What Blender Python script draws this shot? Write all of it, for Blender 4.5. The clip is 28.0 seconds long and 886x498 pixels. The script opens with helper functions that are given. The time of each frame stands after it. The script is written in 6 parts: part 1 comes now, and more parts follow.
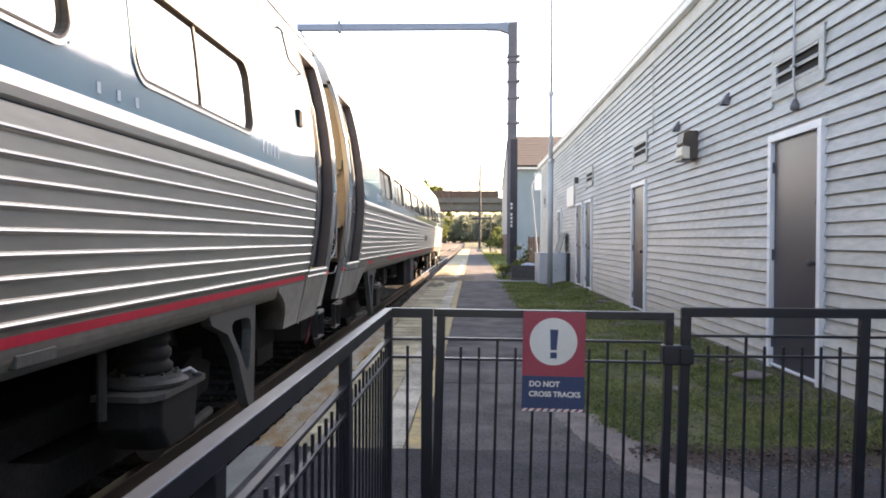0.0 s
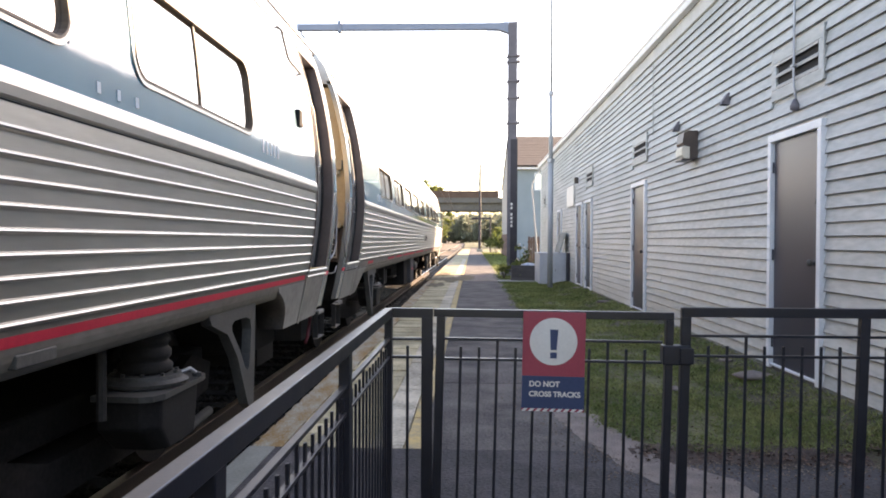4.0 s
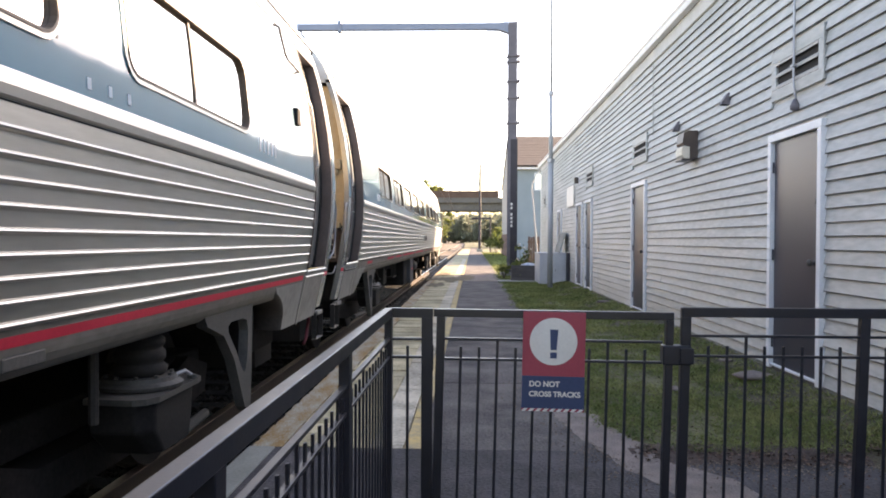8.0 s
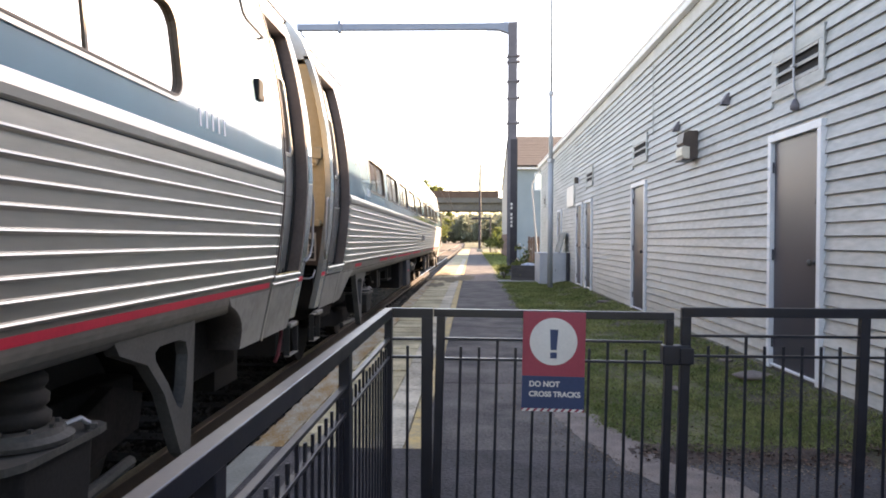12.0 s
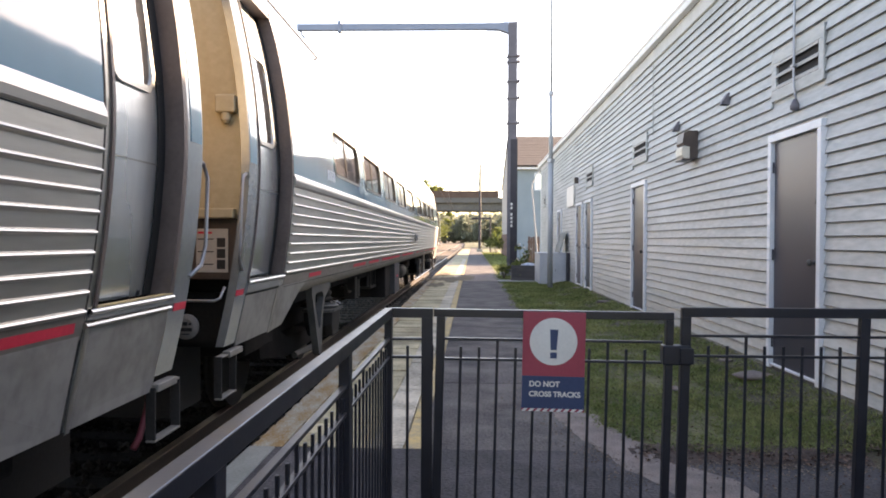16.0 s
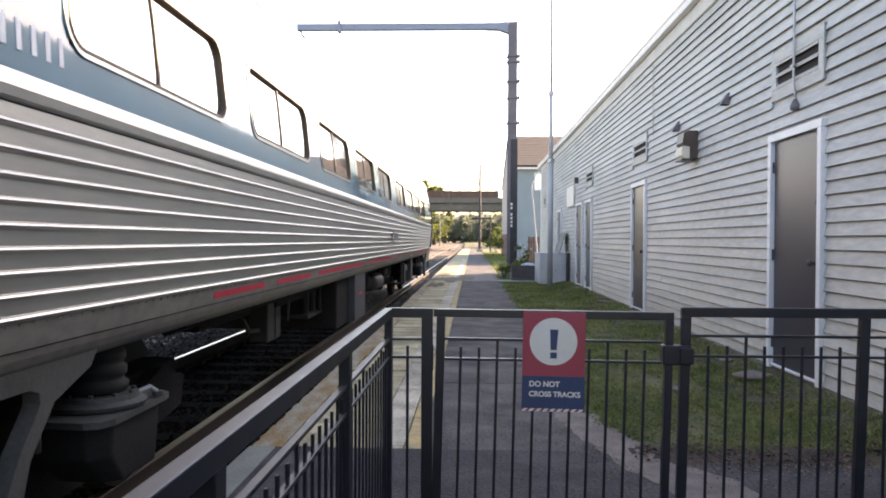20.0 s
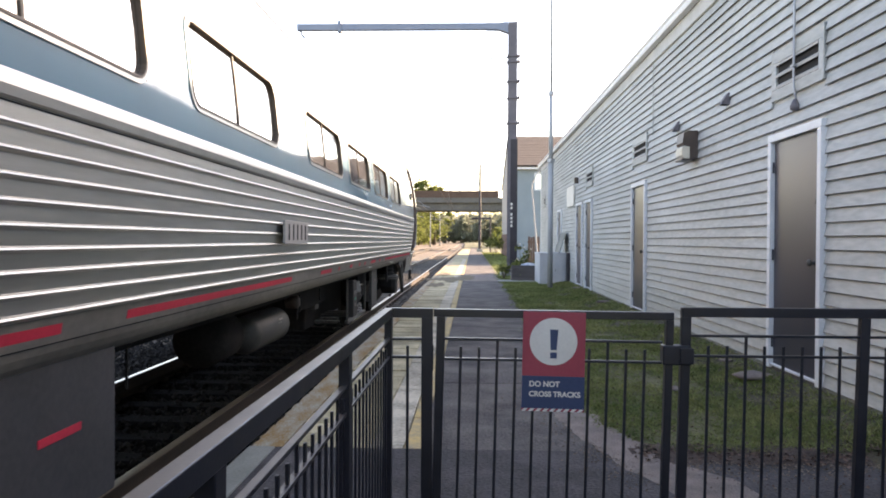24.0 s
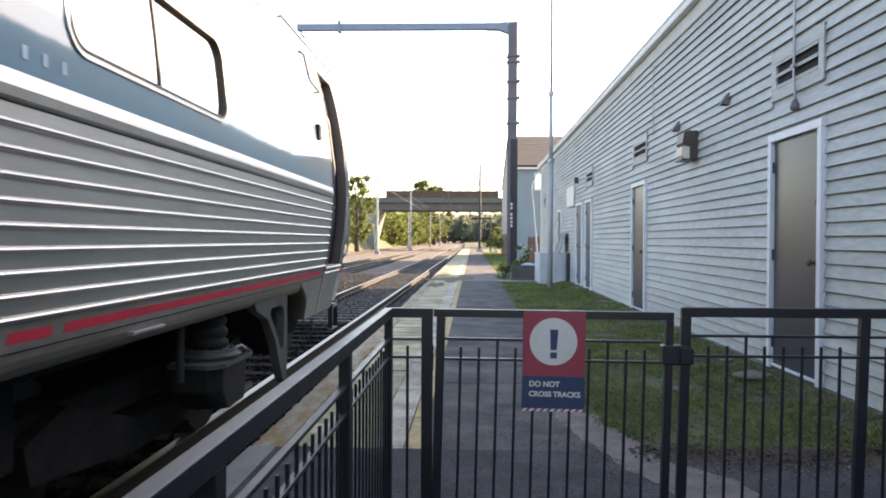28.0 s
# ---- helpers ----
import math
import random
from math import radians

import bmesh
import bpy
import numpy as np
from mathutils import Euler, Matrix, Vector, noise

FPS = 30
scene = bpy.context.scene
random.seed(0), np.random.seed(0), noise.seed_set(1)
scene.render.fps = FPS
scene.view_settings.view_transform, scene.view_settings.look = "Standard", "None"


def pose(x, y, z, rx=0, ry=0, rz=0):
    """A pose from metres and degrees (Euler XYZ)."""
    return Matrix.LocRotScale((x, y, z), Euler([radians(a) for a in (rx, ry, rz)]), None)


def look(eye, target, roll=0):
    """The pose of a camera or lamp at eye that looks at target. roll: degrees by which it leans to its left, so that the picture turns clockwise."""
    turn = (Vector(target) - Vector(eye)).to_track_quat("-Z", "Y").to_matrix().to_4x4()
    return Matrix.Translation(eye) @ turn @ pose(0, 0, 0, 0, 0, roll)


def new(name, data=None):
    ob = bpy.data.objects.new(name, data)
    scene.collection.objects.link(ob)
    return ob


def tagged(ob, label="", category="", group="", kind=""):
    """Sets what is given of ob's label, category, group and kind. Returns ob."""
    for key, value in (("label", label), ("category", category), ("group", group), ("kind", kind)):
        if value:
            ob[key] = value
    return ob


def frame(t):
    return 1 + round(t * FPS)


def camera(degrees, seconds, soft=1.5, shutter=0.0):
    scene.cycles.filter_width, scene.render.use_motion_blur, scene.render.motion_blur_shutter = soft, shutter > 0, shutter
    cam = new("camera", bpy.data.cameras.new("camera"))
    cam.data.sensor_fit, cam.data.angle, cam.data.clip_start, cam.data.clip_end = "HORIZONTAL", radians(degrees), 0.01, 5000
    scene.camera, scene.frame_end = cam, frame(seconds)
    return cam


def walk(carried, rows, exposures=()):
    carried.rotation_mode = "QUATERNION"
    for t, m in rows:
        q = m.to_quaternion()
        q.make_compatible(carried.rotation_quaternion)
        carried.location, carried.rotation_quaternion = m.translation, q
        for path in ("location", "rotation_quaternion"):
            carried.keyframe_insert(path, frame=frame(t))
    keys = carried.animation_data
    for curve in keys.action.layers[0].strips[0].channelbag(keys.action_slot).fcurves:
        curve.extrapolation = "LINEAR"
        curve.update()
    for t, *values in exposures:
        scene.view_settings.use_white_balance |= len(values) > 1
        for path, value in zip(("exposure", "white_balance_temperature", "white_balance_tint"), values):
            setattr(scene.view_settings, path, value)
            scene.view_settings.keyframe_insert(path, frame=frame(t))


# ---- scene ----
# x to the right of the line, y along the track, z up from the platform's paving
TOR = -0.21          # top of rail
TRACK = -2.90        # centre of the near track
WALL = 2.80          # face of the clapboard wall
EYE = 1.27

cam = camera(60.3, 28.0, soft=1.8, shutter=0.2)
VIEW = pose(0, 0, EYE, 89.32, 0, 2.206) @ pose(0, 0, 0, 0, 0, 0.3)
walk(cam, [(0.0, VIEW), (28.0, VIEW)], [(0.0, 2.30, 8180, 22), (14.0, 2.30, 8180, 22), (21.0, 2.2, 8150, 22), (25.0, 2.16, 8000, 20), (28.0, 2.06, 7700, 18)])

# ---- light: low sun ahead, over the building ----
SUN_AZ, SUN_EL = 46.0, 23.0
world = bpy.data.worlds.new("world")
scene.world = world
world.use_nodes = True
wn = world.node_tree
sky = wn.nodes.new("ShaderNodeTexSky")
sky.sky_type = "NISHITA"
sky.sun_disc = False
sky.sun_elevation, sky.sun_rotation = radians(SUN_EL), radians(SUN_AZ)
sky.air_density, sky.dust_density, sky.ozone_density = 1.0, 1.0, 1.3
wn.links.new(sky.outputs[0], wn.nodes["Background"].inputs[0])
wn.nodes["Background"].inputs[1].default_value = 0.15
sun = new("sun", bpy.data.lights.new("sun", "SUN"))
sun.data.energy, sun.data.angle, sun.data.color = 4.0, radians(0.6), (1.0, 0.85, 0.66)
az, el = radians(SUN_AZ), radians(SUN_EL)
sun.matrix_world = look((60 * math.sin(az) * math.cos(el), 60 * math.cos(az) * math.cos(el), 60 * math.sin(el)), (0, 0, 0))


# ---- materials ----
def mat(name, c1, c2, rough=0.7, metal=0.0, scale=3.0, fine=80.0, bump=0.15, rand=0.0, stretch=(1, 1, 1), coat=0.0, depth=0.004, island=False, lo=0.35, hi=0.7, trans=0.0, spec=0.5, coat_rough=0.03):
    m = bpy.data.materials.new(name)
    m.use_nodes = True
    nt = m.node_tree
    b = nt.nodes["Principled BSDF"]
    tc = nt.nodes.new("ShaderNodeTexCoord")
    mp = nt.nodes.new("ShaderNodeMapping")
    mp.inputs["Scale"].default_value = stretch
    if rand and not island:
        spot = nt.nodes.new("ShaderNodeVectorMath")
        nt.links.new(tc.outputs["Object"], spot.inputs[0])
        nt.links.new(nt.nodes.new("ShaderNodeObjectInfo").outputs["Location"], spot.inputs[1])
        nt.links.new(spot.outputs[0], mp.inputs[0])
    else:
        nt.links.new(tc.outputs["Object"], mp.inputs[0])
    n1 = nt.nodes.new("ShaderNodeTexNoise")
    n1.inputs["Scale"].default_value, n1.inputs["Detail"].default_value = scale, 5
    n2 = nt.nodes.new("ShaderNodeTexNoise")
    n2.inputs["Scale"].default_value, n2.inputs["Detail"].default_value = fine, 3
    for n in (n1, n2):
        nt.links.new(mp.outputs[0], n.inputs["Vector"])
    mixf = nt.nodes.new("ShaderNodeMix")
    mixf.inputs[0].default_value = 0.4
    nt.links.new(n1.outputs[0], mixf.inputs[2])
    nt.links.new(n2.outputs[0], mixf.inputs[3])
    ramp = nt.nodes.new("ShaderNodeMapRange")
    ramp.inputs[1].default_value, ramp.inputs[2].default_value = lo, hi
    nt.links.new(mixf.outputs[0], ramp.inputs[0])
    mix = nt.nodes.new("ShaderNodeMix")
    mix.data_type = "RGBA"
    mix.inputs[6].default_value, mix.inputs[7].default_value = (*c1, 1), (*c2, 1)
    nt.links.new(ramp.outputs[0], mix.inputs[0])
    col = mix.outputs[2]
    if rand:
        if island:
            src = nt.nodes.new("ShaderNodeNewGeometry").outputs["Random Per Island"]
        else:
            src = nt.nodes.new("ShaderNodeObjectInfo").outputs["Random"]
        rr = nt.nodes.new("ShaderNodeMapRange")
        rr.inputs[3].default_value, rr.inputs[4].default_value = 1 - rand, 1 + rand
        nt.links.new(src, rr.inputs[0])
        hs = nt.nodes.new("ShaderNodeHueSaturation")
        nt.links.new(rr.outputs[0], hs.inputs["Value"])
        nt.links.new(col, hs.inputs["Color"])
        col = hs.outputs[0]
    nt.links.new(col, b.inputs["Base Color"])
    b.inputs["Metallic"].default_value = metal
    b.inputs["Specular IOR Level"].default_value = spec
    rr2 = nt.nodes.new("ShaderNodeMapRange")
    rr2.inputs[3].default_value, rr2.inputs[4].default_value = max(0.02, rough - 0.1), min(1, rough + 0.1)
    nt.links.new(n1.outputs[0], rr2.inputs[0])
    nt.links.new(rr2.outputs[0], b.inputs["Roughness"])
    b.inputs["Coat Weight"].default_value, b.inputs["Coat Roughness"].default_value = coat, coat_rough
    if bump:
        bp = nt.nodes.new("ShaderNodeBump")
        bp.inputs["Strength"].default_value, bp.inputs["Distance"].default_value = bump, depth
        nt.links.new(n2.outputs[0], bp.inputs["Height"])
        nt.links.new(bp.outputs[0], b.inputs["Normal"])
        if coat > 0.5:
            nt.links.new(bp.outputs[0], b.inputs["Coat Normal"])
    if trans:
        tl = nt.nodes.new("ShaderNodeBsdfTranslucent")
        nt.links.new(col, tl.inputs[0])
        mx = nt.nodes.new("ShaderNodeMixShader")
        mx.inputs[0].default_value = trans
        nt.links.new(b.outputs[0], mx.inputs[1])
        nt.links.new(tl.outputs[0], mx.inputs[2])
        nt.links.new(mx.outputs[0], nt.nodes["Material Output"].inputs[0])
    return m


def glass(name, tint, mirror, alpha):
    """A thin reflective tinted pane: part clear, part mirror coat."""
    m = bpy.data.materials.new(name)
    m.use_nodes = True
    nt = m.node_tree
    b = nt.nodes["Principled BSDF"]
    b.inputs["Base Color"].default_value = (*mirror, 1)
    b.inputs["Metallic"].default_value, b.inputs["Roughness"].default_value = 1.0, 0.06
    tr = nt.nodes.new("ShaderNodeBsdfTransparent")
    tr.inputs[0].default_value = (*tint, 1)
    mx = nt.nodes.new("ShaderNodeMixShader")
    mx.inputs[0].default_value = alpha
    nt.links.new(tr.outputs[0], mx.inputs[1])
    nt.links.new(b.outputs[0], mx.inputs[2])
    nt.links.new(mx.outputs[0], nt.nodes["Material Output"].inputs[0])
    return m


M = dict(
    asphalt=mat("asphalt", (0.042, 0.037, 0.036), (0.165, 0.146, 0.137), 0.92, scale=2.1, fine=48, bump=1.0, depth=0.012, lo=0.40, hi=0.61),
    apron=mat("apron_asphalt", (0.026, 0.024, 0.026), (0.095, 0.086, 0.089), 0.92, scale=2.6, fine=50, bump=1.0, depth=0.012, lo=0.40, hi=0.61),
    concrete=mat("concrete", (0.30, 0.255, 0.185), (0.64, 0.57, 0.445), 0.9, scale=2.2, fine=30, bump=0.5, lo=0.40, hi=0.58, rand=0.12),
    kerbstone=mat("pale_concrete", (0.195, 0.20, 0.175), (0.325, 0.325, 0.285), 0.9, scale=3, fine=60, bump=0.4),
    yellow=mat("worn_yellow", (0.38, 0.30, 0.19), (0.64, 0.46, 0.19), 0.88, scale=5.5, fine=40, bump=0.6, lo=0.40, hi=0.60, rand=0.12),
    tile=mat("worn_tactile_tile", (0.26, 0.215, 0.125), (0.64, 0.545, 0.345), 0.9, scale=2.2, fine=50, bump=0.5, rand=0.16, lo=0.38, hi=0.62),
    edge=mat("stained_edge_concrete", (0.42, 0.39, 0.31), (0.33, 0.195, 0.07), 0.92, scale=4.0, fine=35, bump=0.7, depth=0.008, lo=0.40, hi=0.60, rand=0.12, stretch=(2.2, 0.6, 1)),
    dirt=mat("bare_dirt", (0.04, 0.027, 0.022), (0.10, 0.068, 0.055), 0.97, scale=5, fine=90, bump=0.9, depth=0.01),
    bank=mat("dark_bank_soil", (0.05, 0.05, 0.03), (0.13, 0.105, 0.065), 1.0, scale=3.5, fine=60, bump=0.8, depth=0.02),
    washdirt=mat("washed_dirt", (0.11, 0.085, 0.05), (0.22, 0.17, 0.105), 1.0, scale=4, fine=60, bump=0.8, depth=0.01),
    litter=mat("dirt_crumbs", (0.13, 0.095, 0.07), (0.30, 0.235, 0.185), 0.97, scale=0.7, fine=60, bump=0, rand=0.5, island=True),
    deadleaf=mat("dead_leaves", (0.035, 0.018, 0.015), (0.19, 0.125, 0.095), 0.9, scale=0.6, fine=40, bump=0, rand=0.6, island=True),
    # two darker stone colours carry the shade beneath and beside the train
    shadestones=mat("shaded_stone", (0.009, 0.008, 0.007), (0.028, 0.024, 0.021), 0.95, scale=0.5, fine=60, bump=0.2, rand=0.5, island=True, spec=0.1),
    halfshadestones=mat("half_shaded_stone", (0.022, 0.019, 0.018), (0.062, 0.054, 0.049), 0.95, scale=0.5, fine=60, bump=0.2, rand=0.5, island=True, spec=0.2),
    gravel=mat("pale_gravel", (0.14, 0.112, 0.10), (0.32, 0.262, 0.235), 0.95, scale=5, fine=90, bump=0.9, depth=0.01),
    ballast=mat("ballast", (0.10, 0.078, 0.058), (0.24, 0.19, 0.145), 0.95, scale=1.5, fine=30, bump=1.0, depth=0.03),
    # bed colour darkened for shade under the train; also the path's tar
    shade_tar=mat("shaded_ballast_and_tar", (0.015, 0.0135, 0.012), (0.045, 0.039, 0.034), 1.0, scale=1.5, fine=30, bump=1.0, depth=0.03, spec=0.05),
    stones=mat("ballast_stone", (0.05, 0.043, 0.037), (0.14, 0.12, 0.10), 0.95, scale=0.5, fine=60, bump=0.2, rand=0.5, island=True),
    soil=mat("grassy_soil", (0.105, 0.11, 0.05), (0.20, 0.18, 0.10), 1.0, scale=2.5, fine=60, bump=0.8, depth=0.02),
    grass=mat("grass", (0.105, 0.155, 0.042), (0.315, 0.315, 0.13), 0.85, scale=1.3, fine=9, bump=0, rand=0.4, island=True, trans=0.4),
    siding=mat("grey_siding", (0.318, 0.33, 0.318), (0.487, 0.499, 0.482), 0.6, scale=1.7, fine=19, bump=0.35, rand=0.07, lo=0.36, hi=0.64, stretch=(1, 0.35, 1.6)),
    trim=mat("white_trim", (0.63, 0.65, 0.67), (0.77, 0.79, 0.81), 0.5, scale=4, fine=60, bump=0.08),
    # greyer copy of the white trim, with the eaves' shade in its colour
    frieze=mat("shaded_white", (0.40, 0.405, 0.40), (0.54, 0.545, 0.535), 0.7, scale=2.5, fine=40, bump=0.1),
    # weathered board lip, darkened further as the lap's shadow line
    boardedge=mat("grimy_shadow_line_edge", (0.105, 0.105, 0.103), (0.195, 0.195, 0.19), 0.85, scale=3, fine=30, bump=0.2),
    doorleaf=mat("dark_grey_door", (0.026, 0.026, 0.040), (0.042, 0.041, 0.060), 0.33, scale=1.2, fine=90, bump=0.05, spec=0.45),
    louver=mat("louver_metal", (0.32, 0.31, 0.29), (0.45, 0.43, 0.40), 0.6, scale=8, fine=70, bump=0.1),
    # near-black faces that stand in for the shade inside openings and hollows
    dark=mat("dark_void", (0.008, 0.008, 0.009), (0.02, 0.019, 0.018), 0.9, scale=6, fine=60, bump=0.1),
    fence=mat("black_enamel", (0.0072, 0.0080, 0.0135), (0.0145, 0.0158, 0.026), 0.33, scale=7, fine=120, bump=0.05),
    rail=mat("rail_steel", (0.035, 0.025, 0.019), (0.07, 0.05, 0.037), 0.7, scale=5, fine=90, bump=0.2),
    railtop=mat("rail_head", (0.48, 0.45, 0.42), (0.62, 0.59, 0.55), 0.18, 1.0, scale=3, fine=50, bump=0.02),
    # dull head shoulders; also the near head, darkened for the underside it mirrors
    dull_shade_head=mat("dull_and_shaded_rail_head", (0.13, 0.10, 0.085), (0.22, 0.18, 0.15), 0.38, 0.85, scale=3, fine=50, bump=0.05),
    # near ties darkened for the train's shade, then the ordinary tie colour
    tie=mat("shaded_concrete_tie", (0.007, 0.006, 0.006), (0.022, 0.019, 0.017), 1.0, scale=1.2, fine=50, bump=0.4, rand=0.15, spec=0.05),
    paletie=mat("pale_tie", (0.055, 0.05, 0.044), (0.13, 0.118, 0.105), 0.95, scale=1.2, fine=50, bump=0.4, rand=0.15),
    steel=mat("stainless", (0.42, 0.42, 0.40), (0.56, 0.555, 0.53), 0.37, 1.0, scale=1.8, fine=30, bump=0.03, stretch=(1, 0.25, 1)),
    belt=mat("dull_belt_steel", (0.36, 0.36, 0.35), (0.48, 0.48, 0.465), 0.42, 1.0, scale=1.8, fine=24, bump=0.04, stretch=(1, 0.25, 1)),
    flute=mat("stainless_flute", (0.50, 0.50, 0.475), (0.66, 0.655, 0.63), 0.42, 1.0, scale=1.3, fine=22, bump=0.03, stretch=(1, 0.2, 2)),
    skirt=mat("grimy_steel", (0.148, 0.137, 0.122), (0.27, 0.252, 0.227), 0.6, 0.2, scale=1.6, fine=24, bump=0.1, stretch=(1, 0.5, 1)),
    silver=mat("silver_paint", (0.34, 0.365, 0.37), (0.45, 0.475, 0.48), 0.22, 0.6, scale=1.2, fine=30, bump=0.02),
    blue=mat("blue_band", (0.014, 0.15, 0.235), (0.028, 0.195, 0.295), 0.5, 0.0, scale=2.0, fine=6, bump=0.14, stretch=(1, 0.5, 0.35), coat=1.0, depth=0.01, coat_rough=0.06),
    archlip=mat("grimy_arch_lip", (0.05, 0.042, 0.04), (0.10, 0.085, 0.078), 0.6, 0.2, scale=3, fine=40, bump=0.1),
    doorsteel=mat("brushed_door_steel", (0.60, 0.635, 0.65), (0.74, 0.775, 0.79), 0.26, 0.9, scale=1.0, fine=18, bump=0.03, stretch=(1, 1, 0.3)),
    red=mat("red_stripe", (0.56, 0.014, 0.046), (0.72, 0.03, 0.066), 0.6, scale=3, fine=40, bump=0.05),
    rubber=mat("black_rubber", (0.008, 0.007, 0.007), (0.02, 0.018, 0.017), 0.85, scale=6, fine=60, bump=0.1),
    doorrib=mat("brown_gasket", (0.085, 0.062, 0.058), (0.14, 0.105, 0.095), 0.5, scale=4, fine=50, bump=0.1),
    tan=mat("tan_end_panel", (0.40, 0.325, 0.205), (0.52, 0.43, 0.285), 0.6, scale=1.8, fine=30, bump=0.1),
    under=mat("underframe_grime", (0.012, 0.011, 0.011), (0.030, 0.027, 0.0265), 0.95, scale=4, fine=40, bump=0.3, spec=0.15),
    gasket=mat("brown_window_rubber", (0.075, 0.052, 0.034), (0.12, 0.085, 0.055), 0.5, scale=4, fine=50, bump=0.05),
    reservoir=mat("dull_grey_tank", (0.035, 0.034, 0.033), (0.07, 0.067, 0.063), 0.55, 0.1, scale=5, fine=50, bump=0.1),
    bracket=mat("grey_casting", (0.047, 0.046, 0.043), (0.092, 0.089, 0.083), 0.6, 0.1, scale=5, fine=60, bump=0.25),
    steppanel=mat("dull_step_panel", (0.205, 0.20, 0.188), (0.36, 0.355, 0.338), 0.5, 0.45, scale=2.6, fine=14, bump=0.03, lo=0.30, hi=0.56),
    green=mat("green_mark", (0.02, 0.20, 0.13), (0.03, 0.26, 0.18), 0.7, scale=6, fine=60, bump=0.02),
    cabinet=mat("grey_underfloor_cabinet", (0.035, 0.034, 0.038), (0.065, 0.063, 0.07), 0.6, 0.0, scale=3, fine=40, bump=0.1),
    cast=mat("truck_casting", (0.013, 0.012, 0.012), (0.036, 0.032, 0.03), 0.65, 0.1, scale=5, fine=60, bump=0.25),
    springbox=mat("sooty_casting", (0.009, 0.0085, 0.009), (0.024, 0.022, 0.022), 0.7, 0.1, scale=5, fine=60, bump=0.25, spec=0.3),
    wheel=mat("wheel_steel", (0.018, 0.016, 0.015), (0.04, 0.036, 0.032), 0.7, 0.2, scale=6, fine=60, bump=0.1),
    chrome=mat("bright_steel", (0.6, 0.6, 0.58), (0.75, 0.74, 0.72), 0.2, 1.0, scale=6, fine=60, bump=0.02),
    pane=glass("tinted_pane", (0.8, 0.8, 0.78), (0.72, 0.71, 0.69), 0.88),
    seat=mat("seat_blue_grey", (0.10, 0.11, 0.14), (0.17, 0.18, 0.21), 0.8, scale=6, fine=60, bump=0.2),
    inner=mat("car_lining", (0.50, 0.48, 0.44), (0.60, 0.58, 0.54), 0.6, scale=2, fine=40, bump=0.05),
    post=mat("dark_post", (0.026, 0.022, 0.028), (0.05, 0.044, 0.052), 0.6, 0.1, scale=2.5, fine=40, bump=0.15),
    postgrey=mat("weathered_post", (0.10, 0.092, 0.105), (0.17, 0.155, 0.17), 0.6, 0.2, scale=2.5, fine=40, bump=0.15),
    galv=mat("galvanised", (0.30, 0.31, 0.33), (0.42, 0.43, 0.45), 0.5, 0.6, scale=3, fine=50, bump=0.08),
    tarp=mat("blue_white_sheet", (0.30, 0.38, 0.52), (0.72, 0.74, 0.78), 0.45, scale=5, fine=20, bump=0.2, lo=0.42, hi=0.56),
    crate=mat("weathered_planter_board", (0.075, 0.066, 0.066), (0.155, 0.138, 0.135), 0.85, scale=3, fine=40, bump=0.3, rand=0.2, stretch=(0.6, 4, 4)),
    polegrey=mat("pale_pole_paint", (0.33, 0.35, 0.37), (0.43, 0.45, 0.47), 0.6, 0.0, scale=3, fine=50, bump=0.05),
    beam=mat("blue_grey_beam", (0.16, 0.19, 0.25), (0.24, 0.27, 0.33), 0.5, 0.4, scale=2, fine=40, bump=0.08),
    bluewall=mat("pale_blue_siding", (0.20, 0.25, 0.275), (0.26, 0.31, 0.335), 0.7, scale=1, fine=20, bump=0.1),
    brick=mat("brown_brick", (0.15, 0.08, 0.06), (0.24, 0.14, 0.105), 0.9, scale=2, fine=30, bump=0.4),
    beige=mat("beige_wall", (0.36, 0.32, 0.29), (0.46, 0.42, 0.38), 0.8, scale=2, fine=30, bump=0.2),
    shingle=mat("brown_shingle", (0.048, 0.035, 0.031), (0.085, 0.064, 0.056), 0.95, scale=2, fine=30, bump=0.4, rand=0.18),
    roof=mat("grey_roofing", (0.12, 0.115, 0.11), (0.18, 0.17, 0.16), 0.9, scale=2, fine=40, bump=0.3),
    hose=mat("red_hose", (0.12, 0.016, 0.028), (0.21, 0.03, 0.046), 0.55, scale=6, fine=60, bump=0.05),
    rust=mat("rusty_parapet", (0.085, 0.05, 0.037), (0.15, 0.095, 0.07), 0.85, scale=0.4, fine=4, bump=0.2, depth=0.05),
    girder=mat("bridge_concrete", (0.10, 0.093, 0.083), (0.17, 0.16, 0.145), 0.85, scale=0.3, fine=3, bump=0.2, depth=0.05),
    leaf=mat("leaves", (0.085, 0.112, 0.026), (0.22, 0.24, 0.075), 0.7, scale=0.7, fine=6, bump=0, rand=0.5, island=True, trans=0.58),
    # leaf colour lifted and greyed to carry the distance haze
    farleaf=mat("haze_paled_leaves", (0.21, 0.23, 0.165), (0.33, 0.345, 0.265), 0.8, scale=0.1, fine=1, bump=0, rand=0.35, island=True, trans=0.62),
    bark=mat("bark", (0.06, 0.045, 0.03), (0.12, 0.09, 0.065), 0.95, scale=5, fine=30, bump=0.6, stretch=(2, 2, 0.5)),
    signred=mat("sign_red", (0.33, 0.035, 0.065), (0.40, 0.052, 0.08), 0.45, scale=5, fine=60, bump=0.03),
    signblue=mat("sign_blue", (0.018, 0.04, 0.11), (0.03, 0.055, 0.135), 0.45, scale=5, fine=60, bump=0.03),
